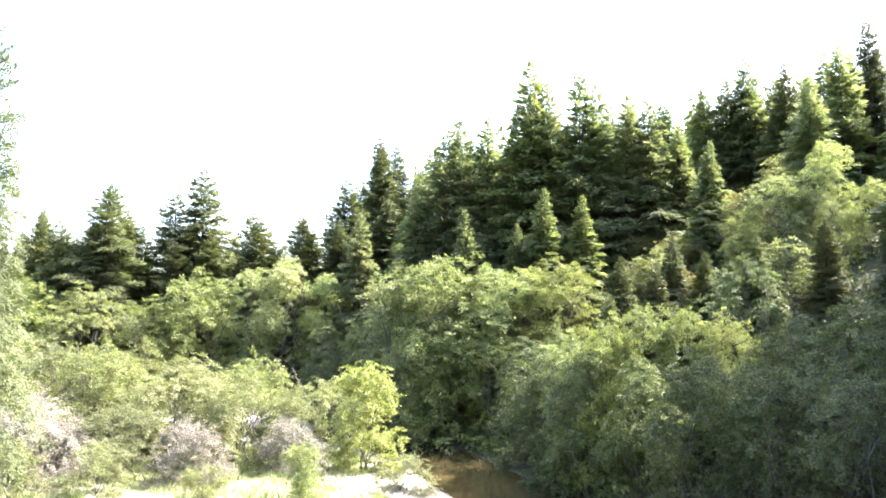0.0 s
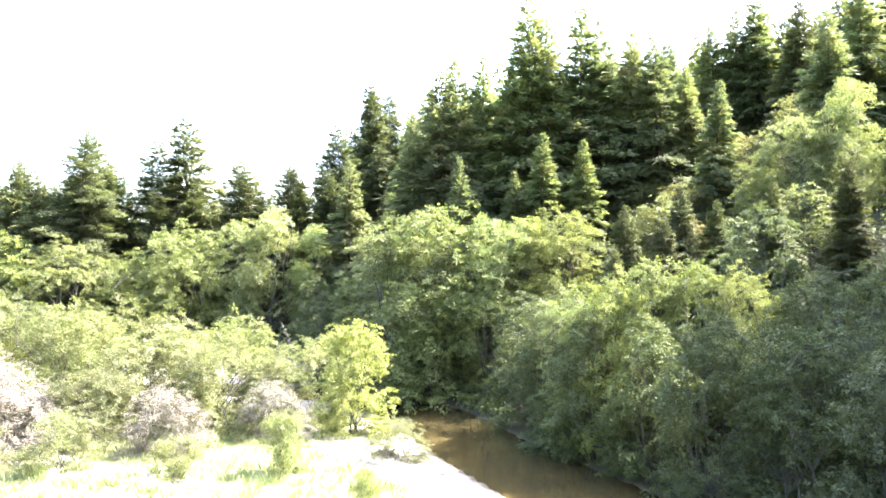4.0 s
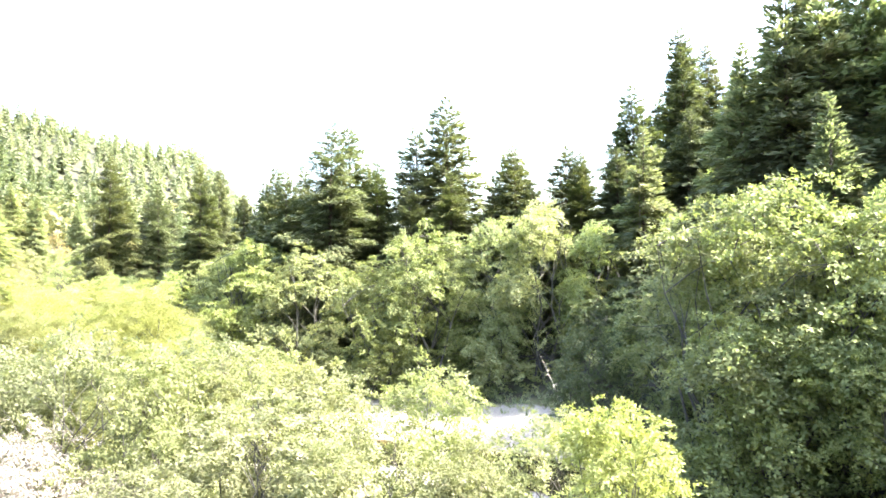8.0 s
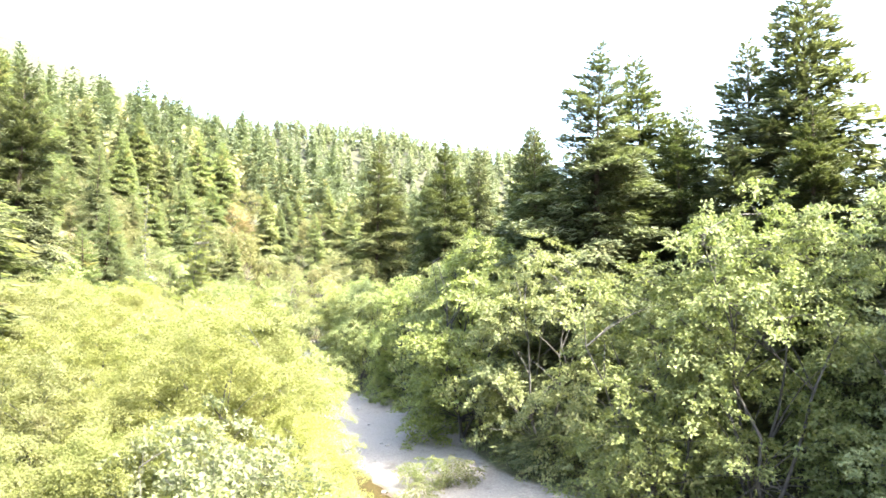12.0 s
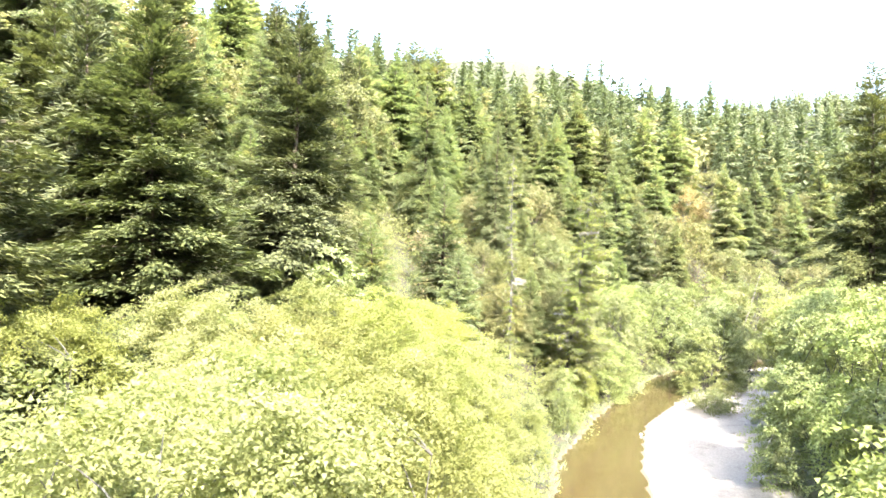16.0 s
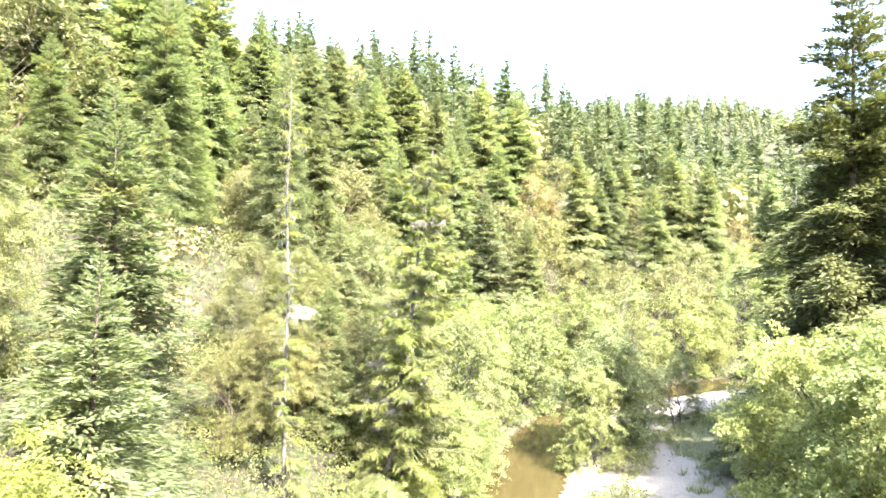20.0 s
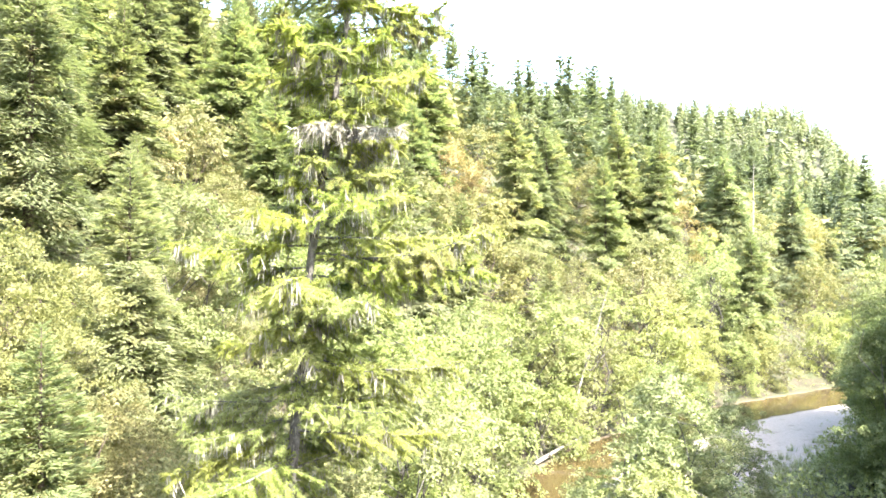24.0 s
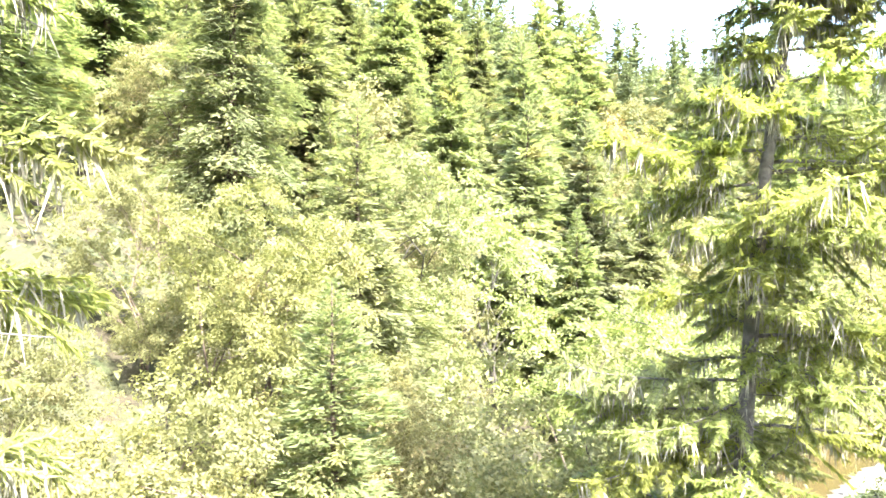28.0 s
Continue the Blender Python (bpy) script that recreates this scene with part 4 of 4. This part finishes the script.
# ---- the fir beside the river, with dead grey boughs ----
def tall_fir(x, y, top, bend, boughs, dead_boughs, spread, label, seed, girth=0.145):
    g = np.random.default_rng(seed)
    foot = Vector((x, y, floor_at(x, y)))
    root = tagged(new("fir_tree"), label, "tree")
    root.location = foot
    k = np.linspace(0, 1, 14)
    high = top - foot.z
    line = np.stack([bend[0] * k + 0.05 * np.sin(k * 17), bend[1] * k ** 0.8 + 0.06 * np.cos(k * 13), k * high - 0.4 * (1 - k)], 1)
    t = Soup()
    t.tube(line, girth * (1 - 0.9 * k) + 0.008, 12)
    moss = Soup()
    m = 600  # lichen on the bark
    q, a = g.uniform(0.25, 0.60, m), g.uniform(0, 6.28, m)
    o = np.stack([np.cos(a), np.sin(a), g.normal(-0.5, 0.4, m)], 1)
    moss.leaves(np.stack([np.interp(q, k, line[:, c]) for c in range(3)], 1) + o * (girth * (1 - 0.9 * q))[:, None] * np.array([1, 1, 0]), o, g.normal(0, 1, (m, 3)), g.uniform(0.05, 0.20, m), 0.020, plain=True)
    for i in range(150):  # stubs
        u = g.uniform(0.03, 0.9)
        p = np.array([np.interp(u, k, line[:, c]) for c in range(3)])
        a = g.uniform(0, 6.28)
        o = np.array([math.cos(a), math.sin(a), g.normal(0, 0.3)])
        t.tube(np.array([p, p + o * g.uniform(0.15, 0.55)]), [0.009, 0.003], 3)
    bole = part("trunk", t.mesh("trunk", BARK_FIR, False), root, "grey-brown furrowed trunk")
    tagged(part("lichen", moss.mesh("lichen", LICHEN), bole), kind="stuff")
    levels = [(u, False) for u in np.linspace(0.08, 0.975, boughs)] + [(u, True) for u in dead_boughs]
    for n, (u, dead) in enumerate(levels):
        p = np.array([np.interp(u, k, line[:, c]) for c in range(3)])
        a = n * 2.4 + g.normal(0, 0.6)
        reach = (0.55 + spread * (1 - u) ** 0.55) * g.uniform(0.45, 1.12)
        reach *= 1 + 0.22 * math.cos(a - 1.1)
        if dead:
            a, reach = dead_boughs[u]
        elif 0.745 < u < 0.83:
            reach *= 0.55
        out = np.array([math.cos(a), math.sin(a), 0.0])
        side = np.array([-out[1], out[0], 0.0])
        s = np.linspace(0, 1, 7)
        sag = g.uniform(0.0, 0.36) + 0.12 * (1 - u)
        bough = p + out * (s * reach)[:, None] + np.array([0, 0, 1.0]) * (reach * (0.12 * u * s - sag * s ** 1.4 + 0.12 * s ** 4))[:, None] + side * (0.06 * np.sin(s * 5 + n))[:, None]
        wood, green, grey = Soup(), Soup(), Soup()
        wood.tube(bough, (0.007 + 0.007 * reach) * (1 - 0.85 * s), 6)
        if not dead:  # shoots on the bough itself
            m = int(60 + reach * 150)
            q = g.uniform(0.03, 1.0, m)
            b = np.stack([np.interp(q, s, bough[:, c]) for c in range(3)], 1) + g.normal(0, 0.05, (m, 3))
            green.leaves(b, out * g.uniform(0.0, 0.9, (m, 1)) + g.normal(0, 0.6, (m, 3)), np.array([0, 0, 1.0]) + g.normal(0, 0.4, (m, 3)), g.uniform(0.06, 0.12, m), g.uniform(0.018, 0.028, m), plain=True)
        twigs = max(11, int(reach * 25))
        for w in range(twigs):
            q = g.uniform(0.14, 1.0)
            b = np.array([np.interp(q, s, bough[:, c]) for c in range(3)])
            sg = -1 if w % 2 else 1
            way = unit(out * g.uniform(0.3, 1.0) + side * sg * g.uniform(0.35, 1.0) + np.array([0, 0, g.normal(-0.22, 0.30)]))
            ln = (0.16 + 0.30 * reach * (1 - q) * 0.8 + 0.08) * g.uniform(0.6, 1.4)
            e = b + way * ln - np.array([0, 0, 0.10 * ln])
            wood.tube(np.array([b, e]), [0.006, 0.002], 3)
            m = int(ln * 170) + 15
            f = g.uniform(0.05, 1.0, m)
            base = b + (e - b) * f[:, None]
            cross = unit(np.cross(way, [0, 0, 1.0]))
            d = way * g.uniform(0.3, 0.9, (m, 1)) + cross * np.where(g.random((m, 1)) < 0.5, -1, 1) * g.uniform(0.4, 1.0, (m, 1)) + np.array([0, 0, 1.0]) * g.normal(-0.15, 0.25, (m, 1))
            if dead:
                base, d, m = base[::3], d[::3], len(base[::3])
                grey.leaves(base, d * 0.25 + np.array([0, 0, -0.9]) + g.normal(0, 0.35, (m, 3)), g.normal(0, 1, (m, 3)), g.uniform(0.10, 0.30, m), 0.018, plain=True)
                grey.leaves(base, d, g.normal(0, 1, (m, 3)), g.uniform(0.08, 0.2, m), 0.020, plain=True)
            else:
                green.leaves(base, d, np.array([0, 0, 1.0]) + g.normal(0, 0.3, (m, 3)), g.uniform(0.05, 0.10, m), g.uniform(0.017, 0.027, m), plain=True)
                h = m // 3  # branchlets that hang
                green.leaves(b + (e - b) * g.uniform(0.1, 1.0, (h, 1)), np.array([0, 0, -0.8]) + way * 0.5 + g.normal(0, 0.25, (h, 3)), unit(g.normal(0, 1, (h, 3))), g.uniform(0.06, 0.12, h), 0.018, plain=True)
                if g.random() < 0.5:
                    h = 9
                    grey.leaves(b + (e - b) * g.uniform(0, 0.7, (h, 1)), np.array([0, 0, -1.0]) + g.normal(0, 0.18, (h, 3)), g.normal(0, 1, (h, 3)), g.uniform(0.10, 0.34, h), 0.022, plain=True)
        ob = part("bough", wood.mesh("bough", BARK_DEAD if dead else BARK_FIR, False), root, "dead grey bough" if dead else "")
        if green.n:
            part("needles", green.mesh("needles", NEAR_FIR), ob)
        if grey.n:
            tagged(part("lichen", grey.mesh("lichen", LICHEN), ob), kind="stuff")


tall_fir(-94.9, 76.5, 19.0, (0.55, 2.6), 150, {0.80: (5.6, 0.6), 0.805: (1.2, 0.95), 0.795: (0.7, 0.8), 0.79: (1.7, 0.8), 0.44: (3.6, 1.5), 0.42: (4.3, 1.9), 0.46: (5.6, 0.9), 0.33: (5.0, 0.8), 0.36: (4.6, 0.9), 0.29: (5.6, 0.8), 0.39: (5.3, 0.8), 0.31: (4.2, 1.6), 0.26: (4.7, 1.0)}, 2.9,
         "tall leaning fir with bright shoots and grey hanging lichen", 77)
tall_fir(-92.0, 71.95, 21.5, (0.2, 0.2), 60, {0.475: (1.5, 1.0), 0.455: (1.0, 0.9)}, 0.55,
         "tall fir with lichen-covered grey lower boughs", 78, 0.095)


# ---- dead trees, driftwood, stones ----
def dead_tree(x, y, tall, lean, turn, label, seed):
    trunk, limbs = snag(seed, tall, lean)
    ob = thing("dead_tree", [("trunk", trunk)] + [("limb", m) for m in limbs], label, "dead tree")
    ob.matrix_basis = pose(x, y, floor_at(x, y), 0, 0, turn)


dead_tree(-156, 149.5, 16, 0.02, 20, "bleached standing dead tree with short bare limbs", 1)
dead_tree(-129.5, 104.3, 11, 0.30, 68, "pale dead trunk leaning among the hillside trees", 2)
dead_tree(-10.2, 82.4, 15, 0.01, 0, "pale dead trunk among the redwoods", 3)
dead_tree(-13.4, 74.5, 4.6, 0.62, 160, "pale dead trunk leaning over the shaded gully", 4)


def log(x, y, length, thick, turn, tip, label, seed):
    g = np.random.default_rng(seed)
    k = np.linspace(0, 1, 8)
    body, stubs = Soup(), []
    line = np.stack([k * length, 0.12 * np.sin(k * 4 + seed), thick * 0.8 + tip * k], 1)
    body.tube(line, thick * (1 - 0.55 * k) * np.where(k == 0, 0.8, 1), 9)
    for i in range(9):
        q = g.uniform(0.05, 1)
        p = np.array([np.interp(q, k, line[:, c]) for c in range(3)])
        e = p + np.array([g.normal(0, 0.3), g.normal(0, 0.5), abs(g.normal(0.3, 0.3))]) * length * 0.16
        stub = Soup()
        stub.tube(np.array([p, (p + e) / 2 + g.normal(0, 0.05, 3), e]), [thick * 0.35, thick * 0.25, thick * 0.08], 5)
        stubs.append(stub.mesh("limb", BARK_DEAD, False))
    ob = thing("fallen_log", [("trunk", body.mesh("trunk", BARK_DEAD, False))] + [("limb", m) for m in stubs], label, "log", "driftwood")
    ob.matrix_basis = pose(x, y, floor_at(x, y), 0, 0, turn)


log(-113.6, 100.2, 4.2, 0.20, 50, 0.5, "weathered driftwood log stranded on the sand bar", 1)
log(-30.5, 76.6, 4.5, 0.10, 200, 0.2, "weathered log at the shaded edge of the sand bar", 2)
log(-134.0, 133, 6.0, 0.18, 80, 0.3, "weathered driftwood log on the far sand bar", 3)
log(-37.5, 67.2, 3.2, 0.07, 160, 0.5, "thin bare branch lying by the water", 4)
log(-124.5, 98.8, 4.0, 0.15, 100, 1.0, "bleached log leaning on the bank shrubs", 5)


def stone_mesh(seed, mat):
    g = np.random.default_rng(seed)
    bm = bmesh.new()
    bmesh.ops.create_icosphere(bm, subdivisions=2, radius=1)
    for v in bm.verts:
        v.co *= 0.8 + 0.4 * noise.noise(v.co * 1.3 + Vector((seed * 7, 0, 0)))
        v.co.z *= 0.6
    me = bpy.data.meshes.new("stone")
    bm.to_mesh(me)
    bm.free()
    me.materials.append(mat)
    return me


STONE, sn, sl = material("river_stone")
sl.new(mix(sn, sl, (0.16, 0.15, 0.135), (0.36, 0.34, 0.31), noise_tex(sn, sl, 3.0, 6)), sn["Principled BSDF"].inputs["Base Color"])
sn["Principled BSDF"].inputs["Roughness"].default_value = 0.85
STONES = [stone_mesh(i, STONE) for i in range(3)]
spot = random.Random(21)
laid = 0
while laid < 110:
    x = spot.uniform(-125, -18) if laid < 80 else spot.uniform(-8, 6)
    y = spot.uniform(66, 110) if laid < 80 else spot.uniform(28, 50)
    s = float(along(RIVER, np.array([x]), np.array([y]))[0])
    w = float(half_width(np.array([x]))[0])
    if (laid < 80 and -10 < s < -w + 0.3) or (laid >= 80 and w - 0.3 < s < 8):
        r = spot.uniform(0.06, 0.30) ** 1.2
        ob = tagged(new("stone", STONES[laid % 3]), "rounded grey river stone lying on the sand", "stone", "stones of the sand bars")
        ob.matrix_basis = pose(x, y, floor_at(x, y) + r * 0.2, 0, 0, spot.uniform(0, 360)) @ Matrix.Scale(r, 4)
        laid += 1


# ---- grass ----
def grass(name, count, inside, tall, label, seed, mat):
    g = np.random.default_rng(seed)
    x, y = inside(g, count)
    z = height(x, y)
    n = 26
    out = Soup()
    for i in range(len(x)):
        a = g.uniform(0, 6.28, n)
        r = g.uniform(0, 0.35, n)
        base = np.stack([x[i] + np.cos(a) * r, y[i] + np.sin(a) * r, np.full(n, z[i] - 0.03)], 1)
        way = np.stack([np.cos(a) * 0.45, np.sin(a) * 0.45, g.uniform(0.7, 1.2, n)], 1)
        out.leaves(base, way, np.stack([np.sin(a), np.cos(a), np.zeros(n)], 1) + 0.01, g.uniform(*tall, n), 0.05, plain=True)
    tagged(new(name, out.mesh(name, mat)), label, "grass", kind="stuff")


def meadow(g, count):
    x, y = g.uniform(-42, 0, count * 4), g.uniform(4, 54, count * 4)
    s = along(RIVER, x, y)
    keep = (s > 7 + 2.2 * np.sin(y * 0.35 + x * 0.2)) & (s < 32)
    return x[keep][:count], y[keep][:count]


def bar_edge(g, count):
    x, y = g.uniform(-125, -14, count * 8), g.uniform(64, 120, count * 8)
    s = along(RIVER, x, y)
    keep = ((s < -9.5) & (s > -14)) | ((s > 2.2) & (s < 4.5))
    return x[keep][:count], y[keep][:count]


grass("meadow_grass", 1700, meadow, (0.25, 0.75), "dry yellow-green grass of the riverside meadow", 4, GRASS)
grass("bar_grass", 900, bar_edge, (0.2, 0.7), "pale grass tufts along the sand bar", 5, GRASS)
for x, y, tall in [(-93, 88.3, 1.6), (-91.5, 89.3, 1.4), (-94.8, 89.6, 1.5), (-43.5, 74.6, 1.5), (-41.5, 72.6, 1.1), (-42.6, 76, 1.3), (-36.5, 71, 1.0), (-100.8, 92.8, 1.4)]:
    plant("tuft", x, y, tall=tall, wide=1.2)
